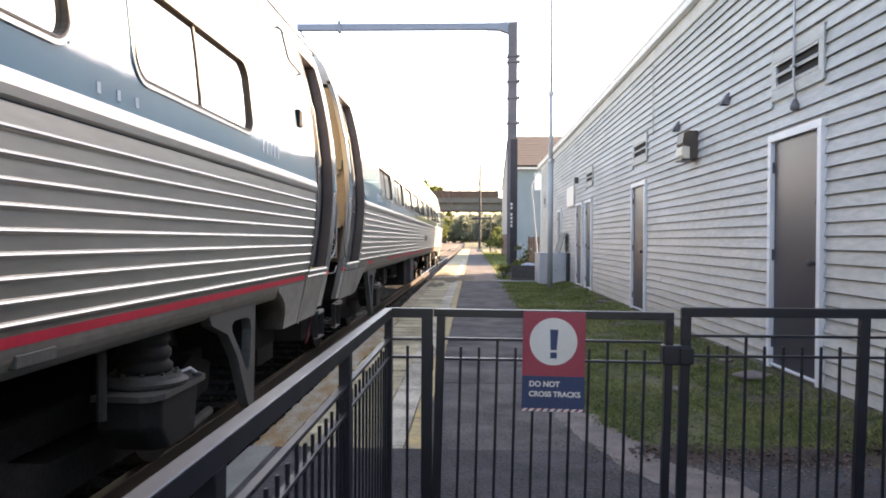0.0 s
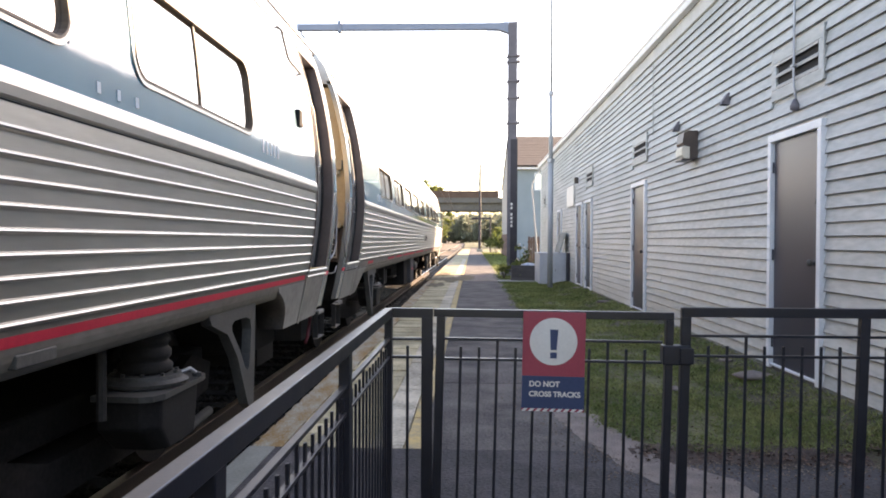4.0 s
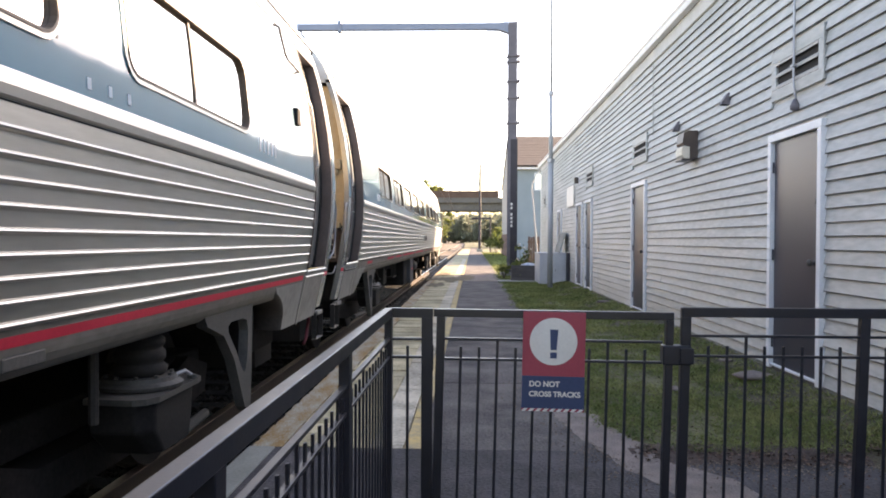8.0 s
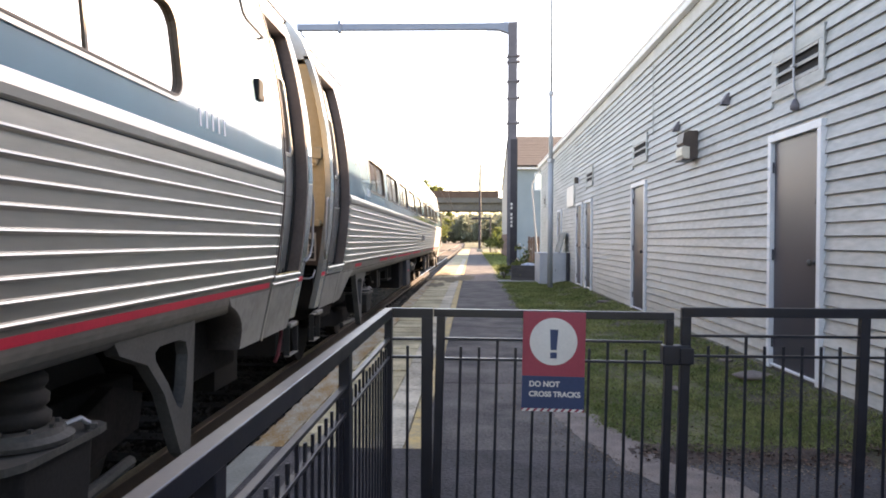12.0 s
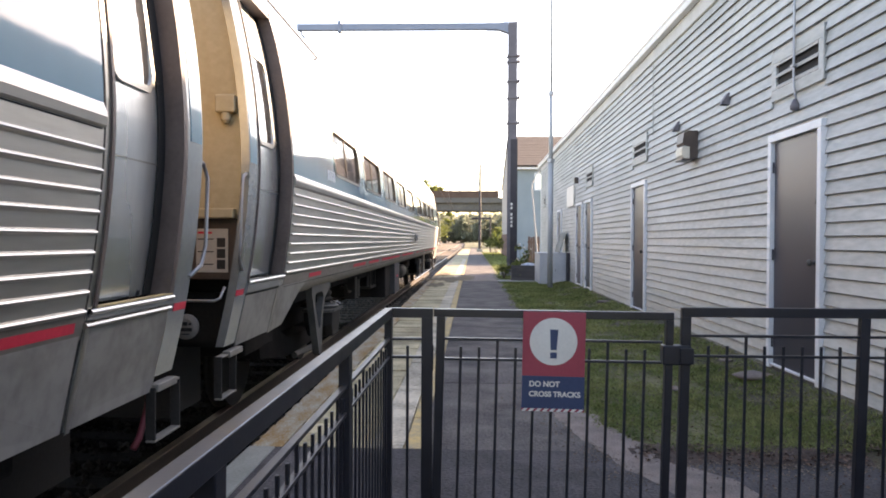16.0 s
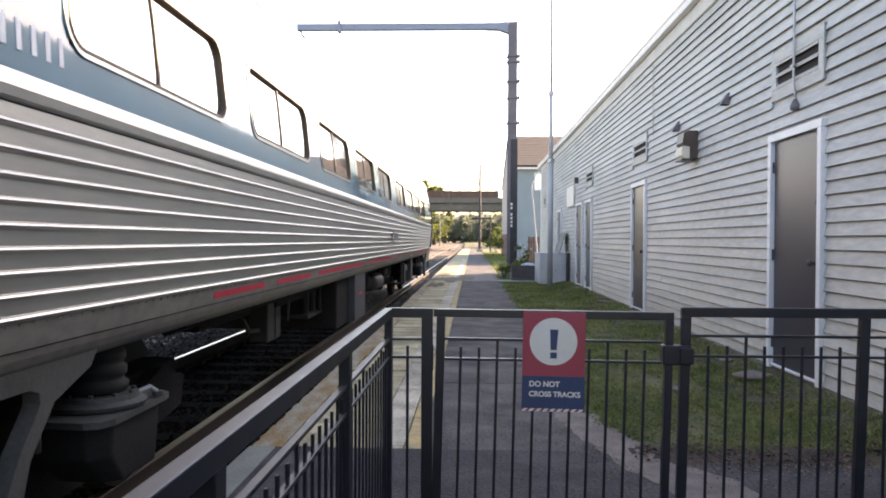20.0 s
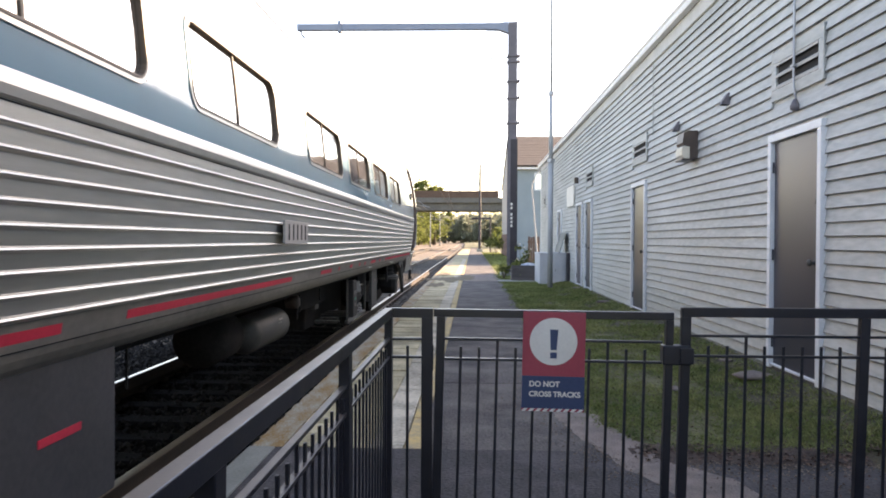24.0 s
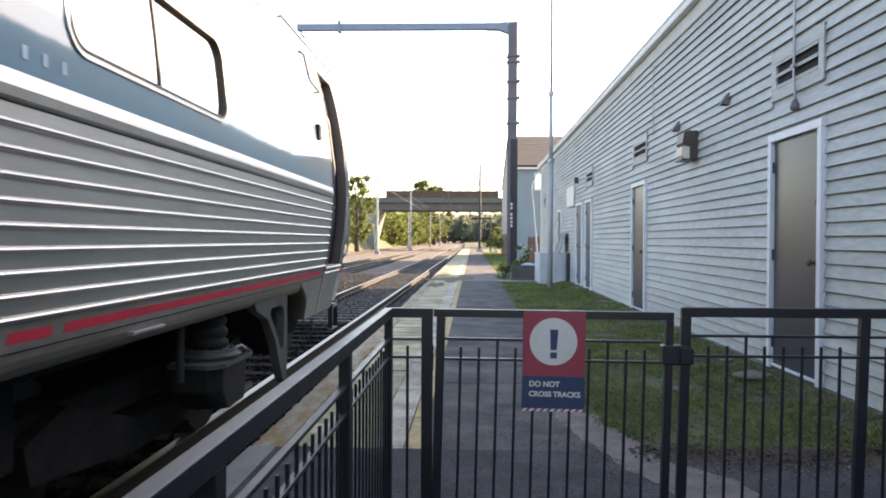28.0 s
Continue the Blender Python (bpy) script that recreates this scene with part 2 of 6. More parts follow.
    white=mat("sign_white", (0.66, 0.63, 0.58), (0.78, 0.75, 0.70), 0.5, scale=6, fine=70, bump=0.03),
    decal=mat("white_decal", (0.80, 0.83, 0.85), (0.88, 0.90, 0.92), 0.6, scale=6, fine=7, bump=0.05),
    badge=mat("pale_blue_badge", (0.40, 0.52, 0.60), (0.50, 0.62, 0.70), 0.6, scale=6, fine=7, bump=0.05),
    paper=mat("notice_sheet", (0.42, 0.39, 0.35), (0.52, 0.48, 0.44), 0.7, scale=6, fine=70, bump=0.03),
    bluebox=mat("painted_cabinet", (0.46, 0.48, 0.51), (0.62, 0.63, 0.65), 0.6, scale=3, fine=40, bump=0.1),
    wood=mat("brown_wood", (0.07, 0.048, 0.042), (0.12, 0.085, 0.072), 0.8, scale=3, fine=40, bump=0.3, stretch=(4, 4, 0.6), rand=0.15),
    discgrey=mat("dull_disc", (0.20, 0.195, 0.19), (0.29, 0.28, 0.27), 0.7, scale=8, fine=60, bump=0.05),
    lens=mat("lamp_lens", (0.62, 0.56, 0.46), (0.72, 0.66, 0.56), 0.25, scale=8, fine=60, bump=0.2),
    lampcase=mat("bronze_case", (0.05, 0.035, 0.03), (0.09, 0.062, 0.05), 0.45, scale=6, fine=60, bump=0.1),
    flower=mat("petals", (0.55, 0.5, 0.45), (0.7, 0.62, 0.5), 0.7, scale=9, fine=60, bump=0, rand=0.3, island=True),
)


# ---- mesh helpers ----
def part(name, bm, material, parent=None, label="", smooth=False):
    me = bpy.data.meshes.new(name)
    if isinstance(bm, tuple):
        me.from_pydata(*bm)
    else:
        bm.to_mesh(me)
        bm.free()
    for m in material if isinstance(material, (list, tuple)) else [material]:
        me.materials.append(m)
    if smooth:
        me.polygons.foreach_set("use_smooth", [True] * len(me.polygons))
    ob = new(name, me)
    if parent:
        ob.parent = parent
    if label:
        ob["label"] = label
    return ob


def thing(name, m, label, category, group="", kind=""):
    ob = new(name)
    ob.matrix_basis = m
    ob.empty_display_size = 0.2
    return tagged(ob, label, category, group, kind)


def box(x0, x1, y0, y1, z0, z1, bev=0.0, bm=None):
    own = bmesh.new()
    v = [own.verts.new(p) for p in ((x0, y0, z0), (x1, y0, z0), (x1, y1, z0), (x0, y1, z0), (x0, y0, z1), (x1, y0, z1), (x1, y1, z1), (x0, y1, z1))]
    for f in ((3, 2, 1, 0), (4, 5, 6, 7), (0, 1, 5, 4), (1, 2, 6, 5), (2, 3, 7, 6), (3, 0, 4, 7)):
        own.faces.new([v[i] for i in f])
    if bev:
        bmesh.ops.bevel(own, geom=own.edges[:], offset=bev, segments=2, profile=0.5, affect="EDGES")
    if bm is None:
        return own
    me = bpy.data.meshes.new("tmp")
    own.to_mesh(me)
    own.free()
    bm.from_mesh(me)
    bpy.data.meshes.remove(me)
    return bm


def prism(outline, y0, y1, axis="y", bm=None):
    """Outline of (a, b) pairs swept along an axis: y takes (x, z), x takes (y, z), z takes (x, y)."""
    bm = bm or bmesh.new()

    def at(a, b, c):
        return (a, c, b) if axis == "y" else (c, a, b) if axis == "x" else (a, b, c)
    p = [bm.verts.new(at(a, b, y0)) for a, b in outline]
    q = [bm.verts.new(at(a, b, y1)) for a, b in outline]
    n = len(outline)
    fs = [bm.faces.new((p[i], p[(i + 1) % n], q[(i + 1) % n], q[i])) for i in range(n)]
    fs += [bm.faces.new(p[::-1]), bm.faces.new(q)]
    bmesh.ops.recalc_face_normals(bm, faces=fs)
    return bm


def tube(points, r, sides=8, bm=None, r2=None):
    """A round bar along a line of points, tapering to r2."""
    bm = bm or bmesh.new()
    pts = [Vector(p) for p in points]
    rings = []
    n = len(pts)
    for i, p in enumerate(pts):
        d = (pts[min(i + 1, n - 1)] - pts[max(i - 1, 0)]).normalized()
        a = d.cross(Vector((0, 0, 1)) if abs(d.z) < 0.9 else Vector((1, 0, 0))).normalized()
        b = d.cross(a)
        rad = r if r2 is None else r + (r2 - r) * i / (n - 1)
        rings.append([bm.verts.new(p + rad * (math.cos(2 * math.pi * k / sides) * a + math.sin(2 * math.pi * k / sides) * b)) for k in range(sides)])
    fs = []
    for u, v in zip(rings, rings[1:]):
        for k in range(sides):
            fs.append(bm.faces.new((u[k], u[(k + 1) % sides], v[(k + 1) % sides], v[k])))
    fs.append(bm.faces.new(rings[0][::-1]))
    fs.append(bm.faces.new(rings[-1]))
    bmesh.ops.recalc_face_normals(bm, faces=fs)
    return bm


def lathe(profile, sides=20, axis="z", at=(0, 0, 0), bm=None):
    """(radius, height) pairs turned about an axis."""
    bm = bm or bmesh.new()
    rings = []
    for r, h in profile:
        ring = []
        for k in range(sides):
            a = 2 * math.pi * k / sides
            c, s = r * math.cos(a), r * math.sin(a)
            p = (c, s, h) if axis == "z" else (h, c, s) if axis == "x" else (c, h, s)
            ring.append(bm.verts.new(Vector(p) + Vector(at)))
        rings.append(ring)
    fs = []
    for u, v in zip(rings, rings[1:]):
        for k in range(sides):
            fs.append(bm.faces.new((u[k], u[(k + 1) % sides], v[(k + 1) % sides], v[k])))
    fs.append(bm.faces.new(rings[0][::-1]))
    fs.append(bm.faces.new(rings[-1]))
    bmesh.ops.recalc_face_normals(bm, faces=fs)
    return bm


def words(text, size, m, material, parent, name="lettering", bold=0.0):
    """Lettering as a thin mesh, from Blender's own font."""
    cu = bpy.data.curves.new("txt", "FONT")
    cu.body, cu.size, cu.extrude, cu.align_x, cu.offset = text, size, 0.0008, "LEFT", bold
    tmp = new("tmp", cu)
    me = bpy.data.meshes.new_from_object(tmp.evaluated_get(bpy.context.evaluated_depsgraph_get()))
    bpy.data.objects.remove(tmp)
    bpy.data.curves.remove(cu)
    me.materials.clear()
    me.materials.append(material)
    ob = new(name, me)
    ob.parent = parent
    ob.matrix_basis = m
    return ob


# ---- ground, tracks, platform ----
def bend(y):
    """The line swings gently to the left far ahead."""
    return -max(0.0, y - 80.0) ** 2 / 31000.0


def ground():
    bm = bmesh.new()
    xs = [(-3000, -0.46), (-200, -0.46), (-40, -0.46), (-5.0, -0.46), (-1.34, -0.46), (-1.32, -0.13), (-1.2, -0.11), (0.7, -0.03), (12, 0.02), (200, 0.02), (3000, 0.02)]
    ys = [-300, -20, 0, 24.0, 40, 120, 300, 600, 3500]
    rows = [[bm.verts.new((x + (bend(min(y, 600)) if abs(x) < 60 else 0), y, z)) for x, z in xs] for y in ys]
    for j, (a, b) in enumerate(zip(rows, rows[1:])):
        for i in range(len(xs) - 1):
            f = bm.faces.new((a[i], a[i + 1], b[i + 1], b[i]))
            # darkened bed: the standing train's shade put into the ground colour
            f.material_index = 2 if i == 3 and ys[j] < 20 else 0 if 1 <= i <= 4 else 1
    tagged(part("ground", bm, [M["ballast"], M["soil"], M["shade_tar"]]), "stony ballast bed beside rough grassy soil", "ground", kind="structure")


def rail_mesh(x, y0, y1):
    prof = [(-0.07, -0.17), (0.07, -0.17), (0.07, -0.155), (0.012, -0.13), (0.012, -0.045), (0.036, -0.03), (0.036, -0.004), (0.03, 0.0), (0.013, 0.001), (-0.013, 0.001), (-0.03, 0.0), (-0.036, -0.004), (-0.036, -0.03), (-0.012, -0.045), (-0.012, -0.13), (-0.07, -0.155)]
    bm = bmesh.new()
    ys = [y0, 0, 30, 60, 80, 100, 120, 150, 180, 220, 260, 300, 350, 400, 450, 500]
    rings = [[bm.verts.new((x + a + bend(y), y, b + TOR)) for a, b in prof] for y in ys if y0 <= y <= y1]
    n = len(prof)
    for u, v in zip(rings, rings[1:]):
        for k in range(n):
            f = bm.faces.new((u[k], u[(k + 1) % n], v[(k + 1) % n], v[k]))
            f.material_index = 1 if k == 8 else 2 if k in (6, 7, 9, 10) else 0
    bmesh.ops.recalc_face_normals(bm, faces=bm.faces[:])
    return bm


def tie_data(key):
    bm = prism([(-0.13, -0.23), (0.13, -0.23), (0.11, 0.0), (-0.11, 0.0)], -1.3, 1.3, "x")
    me = bpy.data.meshes.new("tie")
    bm.to_mesh(me)
    bm.free()
    me.materials.append(M[key])
    return me


def track(x, label, near):
    tr = thing("railway_track", pose(0, 0, 0), label, "track", kind="structure")
    for sgn in (1, -1):
        # the near head's dark colour stands in for reflected underfloor shade
        part("rail", rail_mesh(x + sgn * 0.755, -30, 500), [M["rail"], M["dull_shade_head" if near and sgn > 0 else "railtop"], M["dull_shade_head"]], tr, "worn steel rail with a polished head")
    ys = [2.0 + 0.61 * i for i in range(130)]
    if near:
        # ties below y 15 take the colour darkened for shade
        shaded_ties, pale_ties = tie_data("tie"), tie_data("paletie")
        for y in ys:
            o = new("tie", shaded_ties if y < 15 else pale_ties)
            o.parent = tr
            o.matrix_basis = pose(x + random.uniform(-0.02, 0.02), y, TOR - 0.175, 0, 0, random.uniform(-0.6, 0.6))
        bm = bmesh.new()
        for y in ys:
            if y < 32:
                for sx in (-0.755, 0.755):
                    for q in (-1, 1):
                        box(x + sx + q * 0.06, x + sx + q * 0.12, y - 0.05, y + 0.05, TOR - 0.177, TOR - 0.12, bm=bm)
        tagged(part("rail_clip", bm, M["rail"], tr), kind="stuff")
    else:
        bm = bmesh.new()
        for y in ys:
            box(x - 1.3, x + 1.3, y - 0.12, y + 0.12, TOR - 0.4, TOR - 0.175, bm=bm)
        tagged(part("tie", bm, M["paletie"], tr), kind="stuff")


def stones():
    """Loose ballast between and beside the near rails."""
    rng = np.random.default_rng(4)
    n = 34000
    y = 3.0 + 34.0 * rng.random(n) ** 1.6
    x = rng.uniform(-6.2, -1.5, n)
    z = TOR - 0.195 + rng.uniform(-0.045, 0.03, n)
    base = np.array([(1, 0, 0), (-1, 0, 0), (0, 1, 0), (0, -1, 0), (0, 0, 1), (0, 0, -1)], float)
    tri = np.array([(0, 2, 4), (2, 1, 4), (1, 3, 4), (3, 0, 4), (2, 0, 5), (1, 2, 5), (3, 1, 5), (0, 3, 5)])
    r = rng.uniform(0.018, 0.04, (n, 1, 1)) * rng.uniform(0.6, 1.3, (n, 6, 1))
    a = rng.uniform(0, 6.28, n)
    ca, sa = np.cos(a)[:, None], np.sin(a)[:, None]
    p = base[None] * r
    px = p[..., 0] * ca - p[..., 1] * sa + x[:, None]
    py = p[..., 0] * sa + p[..., 1] * ca + y[:, None]
    pz = p[..., 2] * 0.8 + z[:, None] + 0.25 * p[..., 0]
    verts = np.stack([px, py, pz], -1).reshape(-1, 3)
    faces = (tri[None] + 6 * np.arange(n)[:, None, None]).reshape(-1, 3)
    ob = part("ballast_stones", (verts.tolist(), [], faces.tolist()), [M["stones"], M["shadestones"], M["halfshadestones"]])
    # below y 15 the stones' colour stands in for shade under the cars
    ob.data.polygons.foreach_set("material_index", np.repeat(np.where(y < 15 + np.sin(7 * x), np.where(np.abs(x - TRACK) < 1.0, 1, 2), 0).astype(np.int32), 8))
    tagged(ob, "grey-brown crushed stone ballast round the ties", "ballast", kind="stuff")


def platform():
    pl = thing("platform", pose(0, 0, 0), "low trackside platform of worn concrete planks and asphalt", "platform", kind="structure")
    part("asphalt_path", box(-0.30, 0.88, 4.61, 130, -0.10, 0.0), M["asphalt"], pl, "worn dark grey asphalt walk")
    part("asphalt_apron", box(-1.192, 4.5, -6, 4.605, -0.10, 0.002), M["apron"], pl, "darker asphalt apron under the gate")
    part("edge_kerb", box(-1.358, -1.196, -6, 4.603, -0.12, 0.006, 0.006), M["kerbstone"], pl, "pale grey-green concrete kerb at the platform's end")
    part("edge_beam", box(-1.345, -1.30, -6, 130, -0.62, -0.115), M["kerbstone"], pl, "concrete edge beam")
    part("crossing_slab", box(-0.29, 0.98, 23.6, 28.2, -0.09, 0.006), M["gravel"], pl, "pale worn concrete crossing")
    return pl


def bank(x, y):
    """Height of the soil that rises towards the building's footing."""
    a = min(1.0, max(0.0, (x - 2.15) / 0.58))
    b = min(1.0, max(0.0, (27.0 - y) / 3.0))
    return 0.105 * a * a * (3 - 2 * a) * b


def soil_bank():
    bm = bmesh.new()
    xs = [2.13 + 0.11 * i for i in range(7)]
    ys = [-2.0 + 0.29 * i for i in range(102)]
    rows = [[bm.verts.new((x, y, max(-0.006, bank(x, y) - 0.012 + (0.006 * noise.noise(Vector((x * 9, y * 7, 2))) if x > 2.2 else 0.0)))) for x in xs] for y in ys]
    for p, q in zip(rows, rows[1:]):
        for k in range(6):
            bm.faces.new((p[k], p[k + 1], q[k + 1], q[k]))
    bmesh.ops.recalc_face_normals(bm, faces=bm.faces[:])
    tagged(part("soil_bank", bm, M["bank"], smooth=True), "low bank of soil against the footing", "soil", kind="stuff")


def gravel_edge():
    """Worn pale gravel where the asphalt breaks off towards the grass."""
    bm = bmesh.new()
    rows = []
    for i in range(60):
        y = 7.2 - 0.063 * i
        c = 0.63 + 0.13 * max(0.0, 6.4 - y) ** 1.5 * (1 if y > 4.6 else 1.12)
        w = 0.09 + 0.04 * max(0.0, 6.8 - y)
        a = 0.09 * noise.noise(Vector((y * 2.2, 1, 0))) + 0.05 * noise.noise(Vector((y * 11, 5, 0)))
        b = 0.09 * noise.noise(Vector((y * 2.6, 9, 0))) + 0.05 * noise.noise(Vector((y * 12, 3, 0)))
        rows.append([bm.verts.new((x, y, z)) for x, z in ((c - w + a, 0.003), (c - w * 0.5 + a, 0.009), (c + w * 0.5 + b, 0.010), (c + w + b, 0.003))])
    for p, q in zip(rows, rows[1:]):
        for k in range(3):
            bm.faces.new((p[k], q[k], q[k + 1], p[k + 1]))
    bmesh.ops.recalc_face_normals(bm, faces=bm.faces[:])
    tagged(part("gravel_edge", bm, M["gravel"]), "strip of pale gravel beside the asphalt", "gravel", kind="stuff")
    # bare dirt between the grass and the apron
    bd = bmesh.new()
    rows = []
    for i in range(70):
        x = 0.95 + 0.027 * i
        a = 0.10 * noise.noise(Vector((x * 3, 21, 0))) + 0.05 * noise.noise(Vector((x * 13, 7, 0)))
        b = 0.09 * noise.noise(Vector((x * 4, 33, 0))) + 0.06 * noise.noise(Vector((x * 15, 2, 0)))
        rows.append([bd.verts.new((x, y, z)) for y, z in ((4.38 + a, 0.0045), (4.48 + a * 0.6, 0.009), (4.66 + b * 0.6, 0.010), (4.80 + b, 0.003))])
    for p, q in zip(rows, rows[1:]):
        for k in range(3):
            bd.faces.new((p[k], q[k], q[k + 1], p[k + 1]))
    bmesh.ops.recalc_face_normals(bd, faces=bd.faces[:])
    tagged(part("bare_dirt", bd, M["dirt"]), "bare brown dirt along the front of the grass", "dirt", kind="stuff")
    # crumbs that blur the edges
    nr = np.random.default_rng(17)
    n = 3600
    y = np.where(nr.random(n) < 0.55, 3.6 + 3.6 * nr.random(n), 4.5 + nr.normal(0, 0.22, n))
    c = 0.63 + 0.13 * np.maximum(0.0, 6.4 - y) ** 1.5
    x = np.where(np.arange(n) < n * 0.5, c + nr.normal(0, 0.16, n), nr.uniform(0.9, 2.78, n))
    y = np.where(np.arange(n) < n * 0.5, y, 4.48 + nr.normal(0, 0.17, n))
    s = nr.uniform(0.003, 0.011, n)
    a = nr.uniform(0, 6.28, n)
    tops = np.stack([np.stack([x + s * np.cos(a + q), y + s * np.sin(a + q), np.full(n, 0.003)], -1) for q in (0, 2.1, 4.2)] + [np.stack([x, y, 0.006 + s * 0.35], -1)], 1).reshape(-1, 3)
    f = (np.array([(0, 1, 3), (1, 2, 3), (2, 0, 3)])[None] + 4 * np.arange(n)[:, None, None]).reshape(-1, 3)
    tagged(part("dirt_crumbs", (tops.tolist(), [], f.tolist()), M["litter"]), "loose crumbs of dirt and gravel at the grass edge", "dirt", kind="stuff")
    # dead leaves along the grass edge, thinner over the apron and the grass
    n = 1700
    k = np.arange(n)
    x = np.where(k < 1000, nr.uniform(0.95, 2.75, n), np.where(k < 1250, nr.uniform(1.2, 2.75, n), nr.uniform(0.9, 2.7, n)))
    y = np.where(k < 1000, 4.55 + nr.normal(0, 0.09, n) + 0.05 * np.sin(6 * x), np.where(k < 1250, nr.uniform(3.3, 4.4, n), 4.7 + 5.0 * nr.random(n) ** 1.5))
    s = np.where(k < 1000, nr.uniform(0.006, 0.02, n), nr.uniform(0.004, 0.013, n))
    a = nr.uniform(0, 6.28, n)
    lift = nr.uniform(0.003, 0.014, n)
    base = np.where(k < 1250, 0.010, 0.022) + np.array([bank(p, q) for p, q in zip(x.tolist(), y.tolist())])
    quad = np.stack([np.stack([x + s * q * np.cos(a + p), y + s * q * np.sin(a + p), base + lift * u], -1) for p, q, u in ((0, 1, 0.3), (1.57, 0.5, 1.0), (3.14, 1, 0.4), (4.71, 0.5, 0.1))], 1).reshape(-1, 3)
    tagged(part("leaf_litter", (quad.tolist(), [], np.arange(4 * n).reshape(-1, 4).tolist()), M["deadleaf"]), "brown dead leaves scattered along the grass edge", "leaves", kind="stuff")
    for x, y, r in ((0.84, 5.29, 0.045), (1.75, 6.6, 0.09), (1.25, 12.2, 0.1), (2.50, 6.85, 0.17), (2.54, 7.72, 0.07), (2.55, 14.9, 0.14), (2.6, 19.0, 0.12)):
        s = thing("stone", pose(x, y, bank(x, y)), "pale stone lying in the grass", "stone", "stones in the grass")
        bs = bmesh.new()
        bmesh.ops.create_icosphere(bs, subdivisions=2, radius=r)
        for v in bs.verts:
            v.co *= 1 + 0.25 * noise.noise(v.co * 20 + Vector((x, y, 0)))
            v.co.z = max(-0.01, v.co.z * 0.22 + r * 0.06)
        part("stone_body", bs, M["gravel"], s, smooth=True)


def grass():
    rng = np.random.default_rng(7)
    n = 170000
    y = 4.6 + 24.0 * rng.random(n) ** 1.7
    x = 0.66 + 2.12 * rng.random(n)
    far = rng.random(n) < 0.16
    y = np.where(far, 28.0 + 50.0 * rng.random(n), y)
    x = np.where(far, 0.98 + 1.7 * rng.random(n), x)
    edge = 0.70 + 0.13 * np.maximum(0.0, 6.4 - y) ** 1.5 + 0.035 * np.maximum(0.0, 6.8 - y) + np.minimum(0.2, 0.03 * np.maximum(0, y - 6.5))
    keep = (x > edge + 0.05 * np.sin(y * 3.3) + 0.03 * np.sin(y * 9.1) + 0.06 * rng.normal(0, 1, n)) & (y > 4.66 + 0.08 * np.sin(x * 7.0) + 0.05 * np.sin(x * 17.0) + 0.09 * rng.normal(0, 1, n))
    thin = np.array([noise.noise(Vector((a * 1.6, b * 1.1, 3.0))) + 0.6 * noise.noise(Vector((a * 5.0, b * 4.0, 8.0))) for a, b in zip(x.tolist(), y.tolist())])
    keep &= rng.random(n) < np.clip(0.72 + 1.1 * thin, 0.10, 1) * np.clip((2.79 - x) / 0.22, 0.12, 1)
    x, y, thin = x[keep], y[keep], thin[keep]
    n = len(x)
    h = rng.uniform(0.008, 0.03, n) * (1 + 0.6 * np.clip(thin, -0.5, 1)) + 0.0005 * y
    a = rng.uniform(0, 6.28, n)
    w = 0.0025 + 0.0006 * y
    lx, ly = rng.normal(0, 0.03, n), rng.normal(0, 0.03, n)
    z = np.array([bank(p, q) for p, q in zip(x.tolist(), y.tolist())]) - 0.005
    v0 = np.stack([x - w * np.cos(a), y - w * np.sin(a), z], -1)
    v1 = np.stack([x + w * np.cos(a), y + w * np.sin(a), z], -1)
    v2 = np.stack([x + lx, y + ly, z + h], -1)
    verts = np.stack([v0, v1, v2], 1).reshape(-1, 3)
    faces = np.arange(3 * n).reshape(-1, 3)
    tagged(part("grass", (verts.tolist(), [], faces.tolist()), M["grass"]), "short patchy grass beside the building", "grass", kind="stuff")



def path_seams():
    """Tar-filled cracks across the asphalt walk."""
    for y0, x0, x1, drift in ((6.75, -0.29, 0.58, 0.03), (9.6, -0.29, 0.66, -0.05), (14.2, -0.29, 0.7, 0.06)):
        bm = bmesh.new()
        rows = []
        for i in range(26):
            a = i / 25
            x = x0 + (x1 - x0) * a
            y = y0 + drift * a + 0.03 * noise.noise(Vector((x * 6, y0, 0)))
            w = 0.009 + 0.006 * noise.noise(Vector((x * 11, y0, 4)))
            rows.append((bm.verts.new((x, y - w, 0.002)), bm.verts.new((x, y, 0.004)), bm.verts.new((x, y + w, 0.002))))
        for p, q in zip(rows, rows[1:]):
            for k in range(2):
                bm.faces.new((p[k], q[k], q[k + 1], p[k + 1]))
        bmesh.ops.recalc_face_normals(bm, faces=bm.faces[:])
        part("seam", bm, M["shade_tar"], PLATFORM, "dark filled crack")


ground()
track(TRACK, "near railway track with concrete ties in ballast", True)
track(-7.3, "second railway track in ballast", False)
track(-14.6, "far railway track in ballast", False)
stones()
PLATFORM = platform()
path_seams()
grass()
soil_bank()
gravel_edge()


# ---- clapboard station building ----
BY0, BY1, BTOP, BBASE = -6.0, 31.2, 4.03, 0.1204
ROW = 0.1084
DOORS = [(6.13, 7.22), (12.30, 13.36), (17.83, 18.81), (19.38, 20.43), (23.9, 24.9)]
VENTS = [(6.15, 7.23), (12.27, 13.42), (17.75, 18.85), (29.2, 30.1)]


